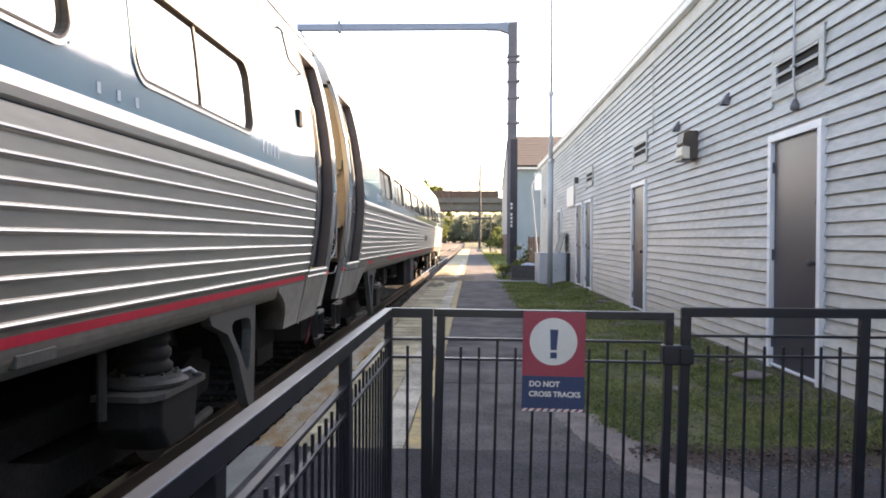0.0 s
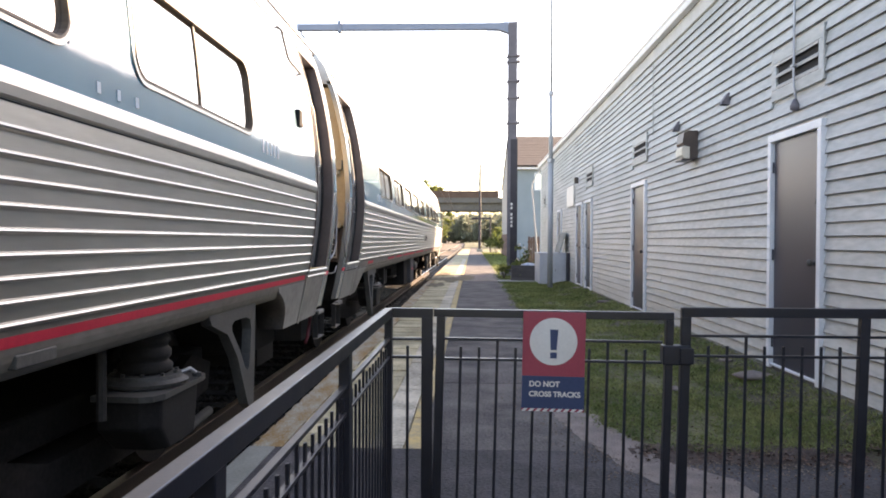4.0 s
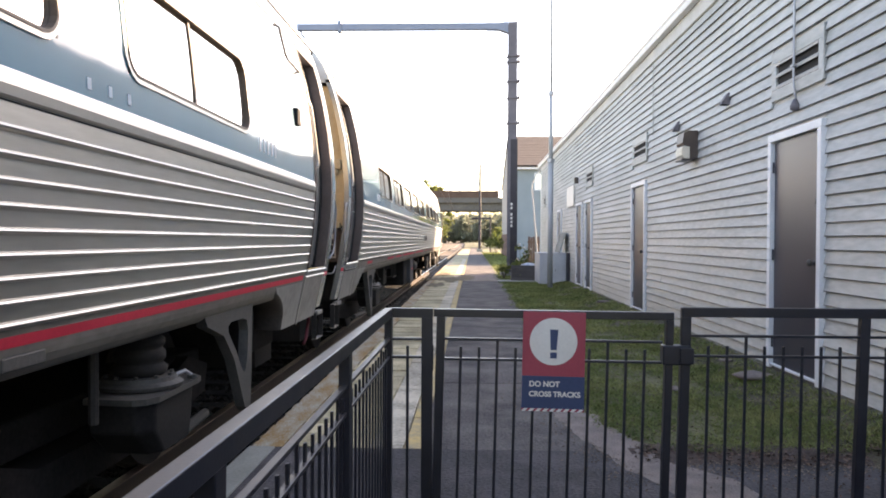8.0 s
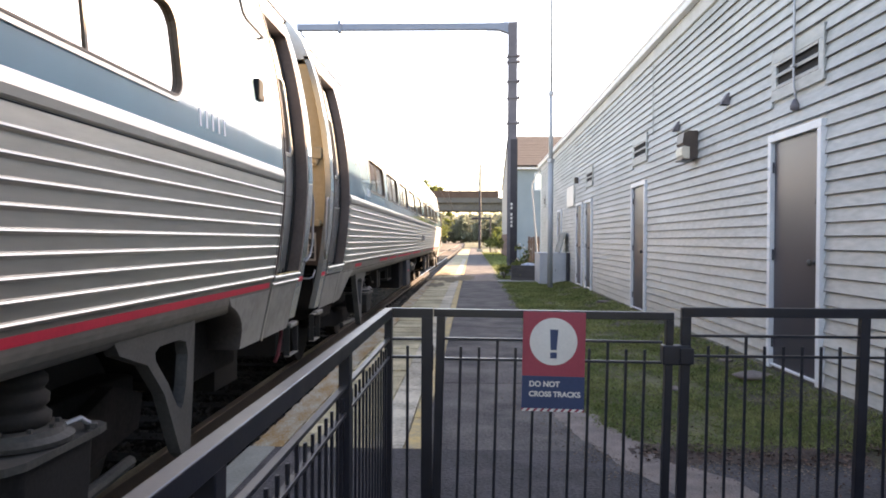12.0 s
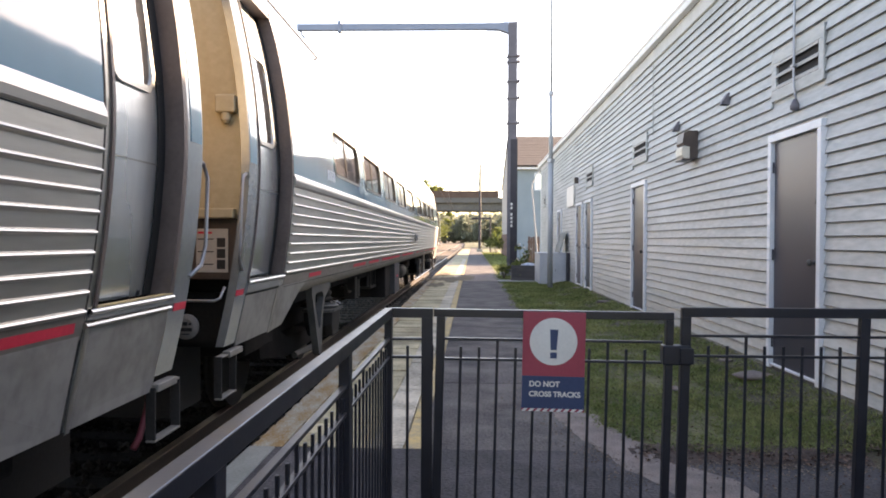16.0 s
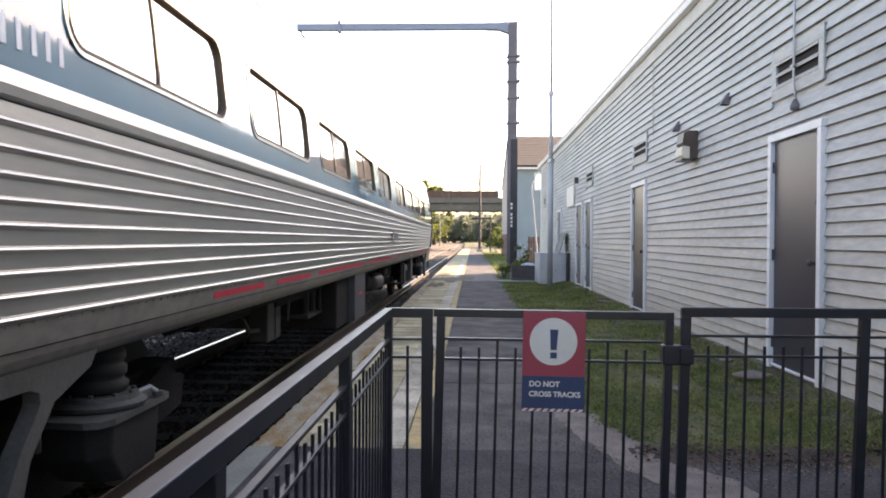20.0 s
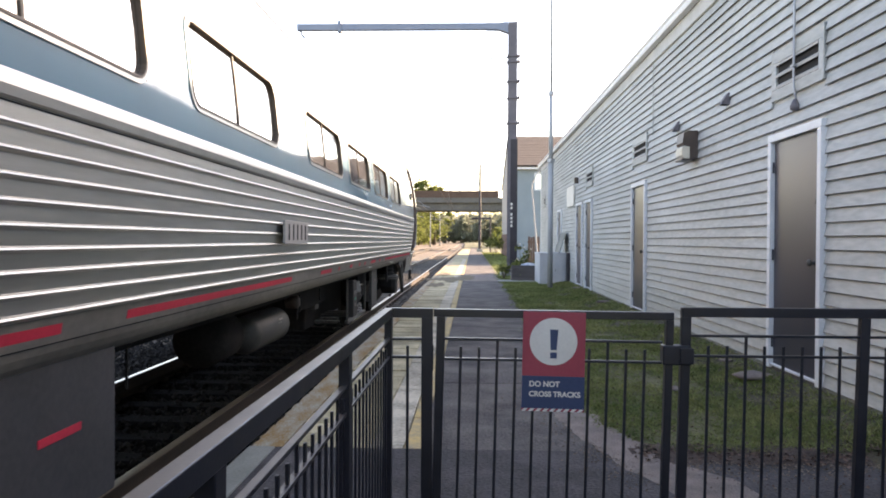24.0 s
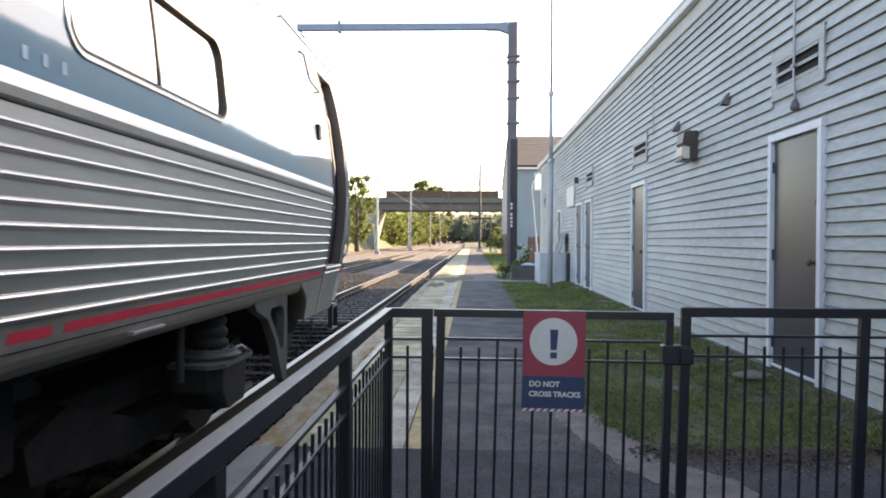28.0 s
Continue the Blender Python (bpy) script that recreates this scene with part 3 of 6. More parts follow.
def building():
    b = thing("station_building", pose(WALL, 0, 0), "long single-storey building with weathered grey clapboard siding and white trim", "building")
    core = bmesh.new()
    box(0.0, 9.0, BY0, BY1, -0.3, BTOP + 0.2, bm=core)
    part("wall", core, M["siding"], b)
    part("foundation", box(-0.012, 0.0, BY0, BY1, -0.2, BBASE), M["kerbstone"], b, "low concrete footing")
    part("frieze_board", box(-0.035, 0.0, BY0, BY1 + 0.04, BTOP, BTOP + 0.188, 0.004), M["frieze"], b, "white frieze board, greyed for shade under the gutter")
    part("gutter", prism([(-0.13, BTOP + 0.215), (-0.12, BTOP + 0.19), (-0.037, BTOP + 0.19), (-0.037, BTOP + 0.31), (-0.15, BTOP + 0.31), (-0.155, BTOP + 0.285), (-0.135, BTOP + 0.26)], BY0 - 0.1, BY1 + 0.25), M["trim"], b, "white eaves gutter")
    part("roof", prism([(-0.06, BTOP + 0.325), (4.5, BTOP + 2.2), (9.2, BTOP + 0.325), (9.2, BTOP + 0.285), (4.5, BTOP + 2.1), (-0.03, BTOP + 0.285)], BY0 - 0.3, BY1 + 0.3), M["roof"], b, "grey shingled gable roof")
    part("gable", prism([(0, BTOP + 0.2), (9, BTOP + 0.2), (4.5, BTOP + 2.08)], BY1 - 0.2, BY1), M["siding"], b)
    part("corner_board", box(-0.03, 0.08, BY1 - 0.09, BY1 + 0.03, BBASE, BTOP, 0.004), M["trim"], b, "white corner board")
    for y0, y1 in DOORS:
        door(b, y0, y1)
    for y0, y1 in VENTS:
        vent(b, y0, y1)
    return b


def door(b, y0, y1):
    z0, z1, c = 0.165, 2.25, 0.07
    leaf = part("door", box(-0.022, 0.0, y0 + c + 0.012, y1 - c - 0.012, z0 - 0.012, z1 - c - 0.012, 0.003), M["doorleaf"], b, "dark purplish-grey flush steel door, shut")
    for ya, yb in ((y0, y0 + c), (y1 - c, y1)):
        part("casing", box(-0.06, 0.0, ya, yb, 0.112, z1 - c, 0.004), M["trim"], leaf, "white painted casing")
    part("head_casing", box(-0.06, 0.0, y0, y1, z1 - c + 0.001, z1, 0.004), M["trim"], leaf, "white painted casing")
    part("threshold", box(-0.05, 0.0, y0 + c, y1 - c, z0 - 0.032, z0 - 0.014, 0.004), M["trim"], leaf, "worn pale sill")
    part("sill_board", box(-0.03, 0.0, y0 + c, y1 - c, 0.06, z0 - 0.033, 0.003), M["crate"], leaf, "weathered brown board below the sill")
    yk = y0 + c + 0.075
    part("knob", lathe([(0.03, -0.022), (0.03, -0.03), (0.012, -0.035), (0.012, -0.06), (0.028, -0.068), (0.03, -0.085), (0.015, -0.098)], 14, "x", (0, yk, 1.10)), M["bracket"], leaf, "round metal knob", smooth=True)
    part("lock", lathe([(0.024, -0.022), (0.024, -0.034), (0.012, -0.038)], 12, "x", (0, yk, 1.60)), M["bracket"], leaf, "round lock cylinder")
    for z in (0.35, 1.15, 1.95):
        part("hinge", tube([(-0.033, y1 - c - 0.008, z - 0.05), (-0.033, y1 - c - 0.008, z + 0.05)], 0.009, 6), M["doorleaf"], leaf)


def vent(b, y0, y1):
    z0, z1 = 2.56, 3.01
    v = part("vent", box(-0.006, 0.0, y0 + 0.1, y1 - 0.1, z0 + 0.09, z1 - 0.1), M["dark"], b, "dark louvred wall vent in a grey surround")
    a, c = y0 + 0.11, y1 - 0.2
    part("surround", box(-0.03, -0.0, y0, y1, z0, z0 + 0.1, 0.003), M["siding"], v)
    part("surround", box(-0.03, -0.0, y0, y1, z1 - 0.11, z1, 0.003), M["siding"], v)
    part("surround", box(-0.03, -0.0, y0, y0 + 0.11, z0 + 0.101, z1 - 0.111, 0.003), M["siding"], v)
    part("surround", box(-0.03, -0.0, c + 0.09, y1, z0 + 0.101, z1 - 0.111, 0.003), M["siding"], v)
    part("side_bead", box(-0.045, -0.031, y0 - 0.012, y0 + 0.02, z0, z1, 0.003), M["siding"], v)
    for z in (z0 + 0.10, z0 + 0.205, z0 + 0.31):
        part("slat", prism([(-0.008, z + 0.03), (-0.034, z), (-0.034, z + 0.02), (-0.008, z + 0.045)], y0 + 0.112, c + 0.088), M["louver"], v)


def clapboards(b):
    """Overlapping boards; near ones singly, the far rest joined."""
    rng = random.Random(5)
    far = bmesh.new()
    rows = int((BTOP - BBASE) / ROW) + 1
    for i in range(rows):
        z = BBASE + i * ROW
        zt = min(z + ROW + 0.012, BTOP)
        if zt - z < 0.03:
            continue
        cuts = []
        for y0, y1 in DOORS:
            if z < 2.25:
                cuts.append((y0, y1))
        for y0, y1 in VENTS:
            if zt > 2.56 and z < 3.01:
                cuts.append((y0, y1))
        y = BY0
        ends = sorted(cuts) + [(BY1 - 0.09, BY1)]
        for c0, c1 in ends:
            while y < c0 - 0.01:
                step = min(c0, y + rng.uniform(3.4, 4.9))
                if c0 - step < 0.4:
                    step = c0
                if y < 4.2 and step > 4.2:
                    step = min(step, 4.2 + rng.uniform(0, 0.5))
                if y < 16.5 < step:
                    step = min(step, c0)
                out, tilt = rng.uniform(-0.002, 0.002), rng.uniform(-0.002, 0.002)
                prof = [(-0.003, zt), (-0.028 + out, z + 0.005 + tilt), (-0.025 + out, z + tilt), (-0.004, z + 0.010), (0.0, z + 0.02)]
                a, c = y + 0.001, step - 0.002
                if 4.1 <= y < 16.5:
                    bm = bmesh.new()
                    prism(prof, a, c, bm=bm)
                    bm.faces.ensure_lookup_table()
                    # lip and underside faces take the painted shadow line
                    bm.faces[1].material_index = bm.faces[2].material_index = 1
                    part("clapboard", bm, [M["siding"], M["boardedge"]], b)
                else:
                    n0 = len(far.faces)
                    prism(prof, a, c, bm=far)
                    far.faces.ensure_lookup_table()
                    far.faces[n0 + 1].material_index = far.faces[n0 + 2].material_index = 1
                y = step
            y = max(y, c1)
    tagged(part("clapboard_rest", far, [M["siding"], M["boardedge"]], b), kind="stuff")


BUILDING = building()


def wall_things():
    # wall-pack lamp
    t = thing("wall_lamp", pose(WALL - 0.02, 9.70, 2.28), "boxy bronze wall lamp with a ribbed glass lens, unlit", "lamp")
    part("housing", prism([(0.0, 0.02), (-0.10, 0.01), (-0.10, 0.16), (-0.17, 0.175), (-0.19, 0.21), (-0.17, 0.34), (-0.12, 0.36), (0.0, 0.36)], -0.15, 0.15), M["lampcase"], t)
    part("lens", prism([(-0.101, 0.012), (-0.17, 0.02), (-0.195, 0.06), (-0.19, 0.165), (-0.171, 0.173), (-0.101, 0.158)], -0.142, 0.142), M["lens"], t, "ribbed amber glass lens")
    for k in range(7):
        part("rib", prism([(-0.1925, 0.05), (-0.199, 0.06), (-0.197, 0.15), (-0.191, 0.16)], -0.12 + 0.037 * k, -0.108 + 0.037 * k), M["lens"], t)
    part("bottom_frame", box(-0.20, -0.05, -0.152, 0.152, -0.006, 0.011, 0.003), M["lampcase"], t)
    part("side_light", box(-0.165, -0.11, 0.1425, 0.147, 0.03, 0.15, 0.002), M["white"], t, "pale side pane")
    # exhaust hoods
    for y in (8.45, 10.45):
        h = thing("exhaust_hood", pose(WALL - 0.015, y, 2.76), "small grey metal exhaust hood on the wall", "hood", "hoods on the wall")
        part("hood", prism([(0.0, 0.0), (-0.09, 0.0), (-0.09, 0.02), (-0.02, 0.125), (0.0, 0.125)], -0.045, 0.045), M["postgrey"], h)
        part("mouth", prism([(-0.012, -0.006), (-0.082, -0.006), (-0.082, -0.001), (-0.012, -0.001)], -0.037, 0.037), M["dark"], h)
    # conduit
    c = thing("conduit", pose(WALL - 0.05, 6.68, 2.42), "grey metal service conduit clipped to the wall", "conduit")
    part("pipe", tube([(0, 0, 1.61), (0, 0, 0.9), (0.0, 0, 0.2), (0.005, -0.015, 0.12), (0.008, -0.03, 0.05)], 0.0115, 8), M["galv"], c, smooth=True)
    part("weatherhead", lathe([(0.012, 0.0), (0.038, 0.01), (0.042, 0.04), (0.024, 0.08), (0.014, 0.10)], 12, "z", (0.0, -0.03, -0.03)), M["postgrey"], c, "dull metal cap", smooth=True)
    for z in (0.35, 1.0, 1.5):
        part("clip", box(-0.022, 0.03, -0.03, 0.03, z, z + 0.02, 0.002), M["galv"], c)
    cb = thing("wall_cable", pose(WALL - 0.03, 11.9, 2.9), "thin pale cable down the siding", "cable")
    part("cable", tube([(0, 0, 1.1), (0, 0, 0.5), (0.004, 0, 0.0)], 0.006, 6), M["siding"], cb)
    # notice panel
    n = thing("notice_panel", pose(WALL - 0.03, 20.9, 2.23), "plain white panel fixed to the clapboards", "panel")
    part("panel", box(-0.03, 0.004, 0.0, 1.5, 0.0, 0.56, 0.004), M["white"], n)
    f = thing("wall_fixture", pose(WALL - 0.02, 20.3, 2.78), "small dark box fixture on the wall", "fixture")
    part("case", box(-0.10, 0.0, -0.07, 0.07, 0.0, 0.16, 0.01), M["lampcase"], f)
    # downspout
    d = thing("downspout", pose(WALL - 0.06, BY1 + 0.12, 0), "grey downspout bent out from the eaves gutter", "pipe")
    part("pipe", tube([(0.0, 0.0, 4.24), (-0.05, 0, 4.12), (-0.32, 0, 3.62), (-0.33, 0, 3.4), (-0.16, 0.0, 1.5), (-0.05, 0, 0.1), (-0.1, -0.08, 0.03)], 0.035, 8), M["polegrey"], d, smooth=True)


wall_things()


# ---- the train ----
HALF = [(0.80, 1.437), (0.85, 1.447), (1.07, 1.497), (1.24, 1.53), (1.4, 1.555), (1.6, 1.579), (1.9, 1.60), (2.11, 1.592), (2.31, 1.575), (2.51, 1.55), (2.8, 1.495), (3.0, 1.445), (3.13, 1.40), (3.3, 1.33), (3.45, 1.225), (3.6, 1.055), (3.7, 0.85), (3.78, 0.55), (3.83, 0.25), (3.84, 0.0)]
HZ, HW = [a for a, _ in HALF], [b for _, b in HALF]


def half(z):
    """Half width of the body at a height, with the facets of the profile eased."""
    if not 1.15 < z < 3.05:
        return float(np.interp(z, HZ, HW))
    return float(np.mean(np.interp([z + 0.03 * k for k in range(-4, 5)], HZ, HW)))


def side_strip(z0, z1, y0, y1, off=0.0, thick=0.01, sgn=1, step=0.08):
    """A plate that follows the side's curve between two heights."""
    n = max(1, int((z1 - z0) / step))
    zs = [z0 + (z1 - z0) * i / n for i in range(n + 1)]
    out = [(sgn * (half(z) + off), z) for z in zs] + [(sgn * (half(z) + off - thick), z) for z in reversed(zs)]
    return prism(out, y0, y1)


Z0, Z1, BLUE_TOP = 2.108, 2.522, 2.61      # window band and top of the blue paint


def shell(y0, y1, wins, z_low=1.16):
    """Body skin with real window openings on both sides, and the roof."""
    bm = bmesh.new()
    zs = [z_low, 1.24, 1.6, 1.80, 1.88, 1.957, 2.0, 2.05, Z0, 2.16, 2.21, 2.26, 2.31, 2.36, 2.42, 2.47, Z1, BLUE_TOP, 2.7, 2.8, 2.9, 3.0, 3.13, 3.3, 3.45, 3.6, 3.7, 3.78, 3.83, 3.84]
    ring = [(half(z), z) for z in zs] + [(-half(z), z) for z in reversed(zs[:-1])]
    ys = sorted({y0, y1, *[v for w in wins for v in w]})
    rows = [[bm.verts.new((x, y, z)) for x, z in ring] for y in ys]
    for j, (a, b) in enumerate(zip(rows, rows[1:])):
        mid = (ys[j] + ys[j + 1]) / 2
        hole = any(w0 < mid < w1 for w0, w1 in wins)
        for i in range(len(ring) - 1):
            zm = (ring[i][1] + ring[i + 1][1]) / 2
            if hole and Z0 < zm < Z1:
                continue
            f = bm.faces.new((a[i], a[i + 1], b[i + 1], b[i]))
            f.material_index = 1 if 1.957 < zm < BLUE_TOP else 0
    bmesh.ops.recalc_face_normals(bm, faces=bm.faces[:])
    return bm


def ring_outline(y0, y1, z0, z1, r, n=5):
    pts = []
    for cy, cz, a0 in ((y1 - r, z1 - r, 0), (y0 + r, z1 - r, 90), (y0 + r, z0 + r, 180), (y1 - r, z0 + r, 270)):
        for k in range(n + 1):
            a = radians(a0 + 90 * k / n)
            pts.append((cy + r * math.cos(a), cz + r * math.sin(a)))
    return pts


def window_ring(y0, y1, z0, z1, r, wide, off, deep, sgn):
    """A rounded gasket lying on the curved side."""
    bm = bmesh.new()
    o, i = ring_outline(y0, y1, z0, z1, r), ring_outline(y0 + wide, y1 - wide, z0 + wide, z1 - wide, max(0.01, r - wide))
    n = len(o)
    lay = []
    for pts, d in ((o, off), (i, off), (i, off - deep), (o, off - deep)):
        lay.append([bm.verts.new((sgn * (half(z) + d), y, z)) for y, z in pts])
    for a, b in zip(lay, lay[1:] + lay[:1]):
        for k in range(n):
            bm.faces.new((a[k], a[(k + 1) % n], b[(k + 1) % n], b[k]))
    bmesh.ops.recalc_face_normals(bm, faces=bm.faces[:])
    return bm


def car_window(car, y0, y1, sgn):
    z0, z1 = Z0, Z1
    w = part("window", window_ring(y0 - 0.004, y1 + 0.004, z0 - 0.004, z1 + 0.004, 0.10, 0.011, 0.010, 0.03, sgn), M["gasket"], car, "wide slit window with a brown gasket")
    part("trim", window_ring(y0 - 0.026, y1 + 0.026, z0 - 0.024, z1 + 0.026, 0.12, 0.022, 0.007, 0.014, sgn), M["steel"], w, "bright steel surround")
    # plate that rounds the opening's corners
    zs = [z0 + 0.004 + (z1 - z0 - 0.008) * i / 4 for i in range(5)]
    ym = (y0 + y1) / 2 - 0.045
    for a, b in ((y0 + 0.006, ym - 0.01), (ym + 0.01, y1 - 0.006)):
        bm = bmesh.new()
        rows = [[bm.verts.new((sgn * (half(z) - 0.013), y, z)) for z in zs] for y in (a, b)]
        for k in range(4):
            bm.faces.new((rows[0][k], rows[0][k + 1], rows[1][k + 1], rows[1][k]))
        p = part("pane", bm, M["pane"], w)
        p.visible_shadow = False
    part("mullion", side_strip(z0 + 0.01, z1 - 0.01, ym - 0.010, ym + 0.010, -0.006, 0.02, sgn), M["gasket"], w)


def bogie(car, yc, out):
    """Outside-bracket truck; out is +1 where the car's end lies ahead."""
    b = part("truck", box(-1.0, 1.0, yc - 1.6, yc + 1.6, 0.55, 0.72, 0.02), M["under"], car, "dark grimy four-wheel truck with air springs")
    for sgn in (1, -1):
        x = sgn * 0.98
        part("side_frame", prism([(yc - 1.55, 0.62), (yc - 1.2, 0.72), (yc - 0.5, 0.50), (yc + 0.5, 0.50), (yc + 1.2, 0.72), (yc + 1.55, 0.62), (yc + 1.5, 0.44), (yc + 0.5, 0.32), (yc - 0.5, 0.32), (yc - 1.5, 0.44)], x - 0.09, x + 0.09, "x"), M["under"], b)
        xs = sgn * 1.30
        part("spring_pan", prism([(xs - sgn * 0.13, yc - 0.33), (xs + sgn * 0.10, yc - 0.345), (xs + sgn * 0.155, yc - 0.32), (xs + sgn * 0.185, yc - 0.25), (xs + sgn * 0.19, yc + 0.22), (xs + sgn * 0.18, yc + 0.29), (xs + sgn * 0.13, yc + 0.33), (xs - sgn * 0.13, yc + 0.34)], 0.735, 0.762, "z"), M["bracket"], b, "flat flanged spring seat")
        low = bmesh.new()
        top = [(xs - sgn * 0.12, yc - 0.31), (xs + sgn * 0.10, yc - 0.32), (xs + sgn * 0.165, yc - 0.24), (xs + sgn * 0.17, yc + 0.20), (xs + sgn * 0.10, yc + 0.29), (xs - sgn * 0.12, yc + 0.29)]
        tv = [low.verts.new((x_, y_, 0.734)) for x_, y_ in top]
        mv = [low.verts.new((xs + (x_ - xs) * 0.97, yc + (y_ - yc) * 0.98, 0.60)) for x_, y_ in top]
        bv = [low.verts.new((xs + (x_ - xs) * 0.9, yc + 0.04 + (y_ - yc) * (0.62 if y_ < yc else 0.8), 0.47)) for x_, y_ in top]
        for k in range(6):
            low.faces.new((tv[k], tv[(k + 1) % 6], mv[(k + 1) % 6], mv[k]))
            low.faces.new((mv[k], mv[(k + 1) % 6], bv[(k + 1) % 6], bv[k]))
        low.faces.new(bv)
        low.faces.new(tv[::-1])
        bmesh.ops.recalc_face_normals(low, faces=low.faces[:])
        bmesh.ops.bevel(low, geom=low.edges[:], offset=0.012, segments=2, profile=0.5, affect="EDGES")
        part("spring_box", low, M["springbox"], b)
        xa, yb_ = xs - sgn * 0.01, yc - 0.02
        part("air_spring", lathe([(0.11, 0.82), (0.128, 0.833), (0.130, 0.862), (0.112, 0.876), (0.108, 0.886), (0.122, 0.90), (0.124, 0.93), (0.108, 0.945), (0.105, 0.955), (0.118, 0.968), (0.118, 0.995), (0.10, 1.01), (0.09, 1.1)], 24, "z", (xa, yb_, 0)), M["rubber"], b, "ribbed black air spring", smooth=True)
        part("clamp_ring", lathe([(0.18, 0.763), (0.20, 0.768), (0.205, 0.785), (0.175, 0.80), (0.17, 0.818), (0.11, 0.82)], 28, "z", (xa, yb_, 0)), M["bracket"], b, "bolted clamp ring")
        for k in range(10):
            a = 2 * math.pi * k / 10
            part("bolt", box(xa + 0.15 * math.cos(a) - 0.008, xa + 0.15 * math.cos(a) + 0.008, yb_ + 0.15 * math.sin(a) - 0.008, yb_ + 0.15 * math.sin(a) + 0.008, 0.819, 0.832), M["bracket"], b)
        part("valve", tube([(xs + sgn * 0.12, yc + 0.10, 0.80), (xs + sgn * 0.15, yc + 0.15, 0.812), (xs + sgn * 0.17, yc + 0.17, 0.79), (xs + sgn * 0.172, yc + 0.18, 0.763)], 0.011, 7), M["galv"], b, "bright valve pipe")
        part("valve_body", lathe([(0.012, 0.763), (0.024, 0.768), (0.024, 0.785), (0.01, 0.79)], 10, "z", (xs + sgn * 0.172, yc + 0.185, 0)), M["bracket"], b)
        part("rod", tube([(xs, yc + out * 0.34, 0.40), (xs - sgn * 0.05, yc + out * 1.0, 0.40)], 0.03, 8), M["bracket"], b, "grey anchor rod")
        # open V bracket that hangs from the body
        outer = [(0.34, 1.1), (0.80, 1.1), (1.10, 1.1), (1.27, 1.1), (1.262, 1.0), (1.19, 0.72), (1.105, 0.435), (1.045, 0.41), (0.985, 0.45), (0.84, 0.76), (0.68, 0.92), (0.42, 1.0)]
        inner = [(0.765, 0.965), (0.82, 0.985), (1.05, 0.985), (1.135, 0.965), (1.15, 0.90), (1.10, 0.75), (1.055, 0.675), (1.02, 0.655), (0.975, 0.68), (0.89, 0.80), (0.79, 0.90), (0.765, 0.93)]
        bm = bmesh.new()
        lay = []
        for pts, w in ((outer, 0.03), (inner, 0.03), (inner, -0.03), (outer, -0.03)):
            lay.append([bm.verts.new((sgn * (1.44 + 0.036 * max(0.0, 1.0 - c) / 0.58) + w, yc + out * a, c)) for a, c in pts])
        for a, c in zip(lay, lay[1:] + lay[:1]):
            for k in range(12):
                bm.faces.new((a[k], a[(k + 1) % 12], c[(k + 1) % 12], c[k]))
        bmesh.ops.recalc_face_normals(bm, faces=bm.faces[:])
        part("anchor_bracket", bm, M["bracket"], b, "grey V-shaped anchor bracket")
        part("damper", tube([(sgn * 1.34, yc - 0.57, 1.05), (sgn * 1.34, yc - 0.57, 0.71)], 0.022, 8), M["cast"], b)
    wheels = []
    for ya in (-1.3, 1.3):
        w = part("wheelset", lathe([(0.07, -0.9), (0.07, -0.80), (0.455, -0.795), (0.457, -0.70), (0.475, -0.685), (0.475, -0.665), (0.40, -0.66), (0.38, -0.69), (0.12, -0.70), (0.09, -0.66), (0.09, 0.66), (0.12, 0.70), (0.38, 0.69), (0.40, 0.66), (0.475, 0.665), (0.475, 0.685), (0.457, 0.70), (0.455, 0.795), (0.07, 0.80), (0.07, 0.9)], 28, "x"), M["wheel"], b, "steel wheelset with polished treads")
        w.matrix_basis = pose(0, yc + ya, 0.457)
        wheels.append((w, yc + ya))
    return wheels


def bead(z, y0, y1, sgn):
    """A half-round moulding proud of the side."""
    h = half(z)
    return prism([(sgn * (h + a), z + b) for a, b in ((0.002, -0.012), (0.014, -0.011), (0.021, -0.004), (0.022, 0.001), (0.016, 0.008), (0.002, 0.0145))], y0, y1)


def skirt_plate(outline, sgn):
    """A plate over the outline that follows the side's lean."""
    bm = bmesh.new()
    f = [bm.verts.new((sgn * (half(max(0.80, z)) + 0.003), y, z)) for y, z in outline]
    b = [bm.verts.new((sgn * (half(max(0.80, z)) - 0.03), y, z)) for y, z in outline]
    n = len(outline)
    bm.faces.new(f)
    bm.faces.new(b[::-1])
    for k in range(n):
        bm.faces.new((f[k], b[k], b[(k + 1) % n], f[(k + 1) % n]))
    bmesh.ops.recalc_face_normals(bm, faces=bm.faces[:])
    return bm


def arch_lip(edge, sgn, deep):
    """The arch's edge rolled inboard: a rounded nose, then a flat return."""
    bm = bmesh.new()
    n = len(edge)
    rows = []
    for k, (y, z) in enumerate(edge):
        a, b = Vector(edge[max(0, k - 1)]), Vector(edge[min(n - 1, k + 1)])
        t = (b - a).normalized()
        nrm = Vector((t.y, -t.x))
        if nrm.y > 0:
            nrm = -nrm
        x0 = half(max(0.80, z)) + 0.0035
        ring = []
        for inn, drop in ((0.0, 0.0), (0.008, 0.010), (0.024, 0.017), (0.05, 0.020), (deep, 0.020), (deep, 0.0)):
            ring.append(bm.verts.new((sgn * (x0 - inn), y + nrm.x * drop, z + nrm.y * drop)))
        rows.append(ring)
    for p, q in zip(rows, rows[1:]):
        for k in range(5):
            bm.faces.new((p[k], p[k + 1], q[k + 1], q[k]))
    bmesh.ops.recalc_face_normals(bm, faces=bm.faces[:])
    return bm


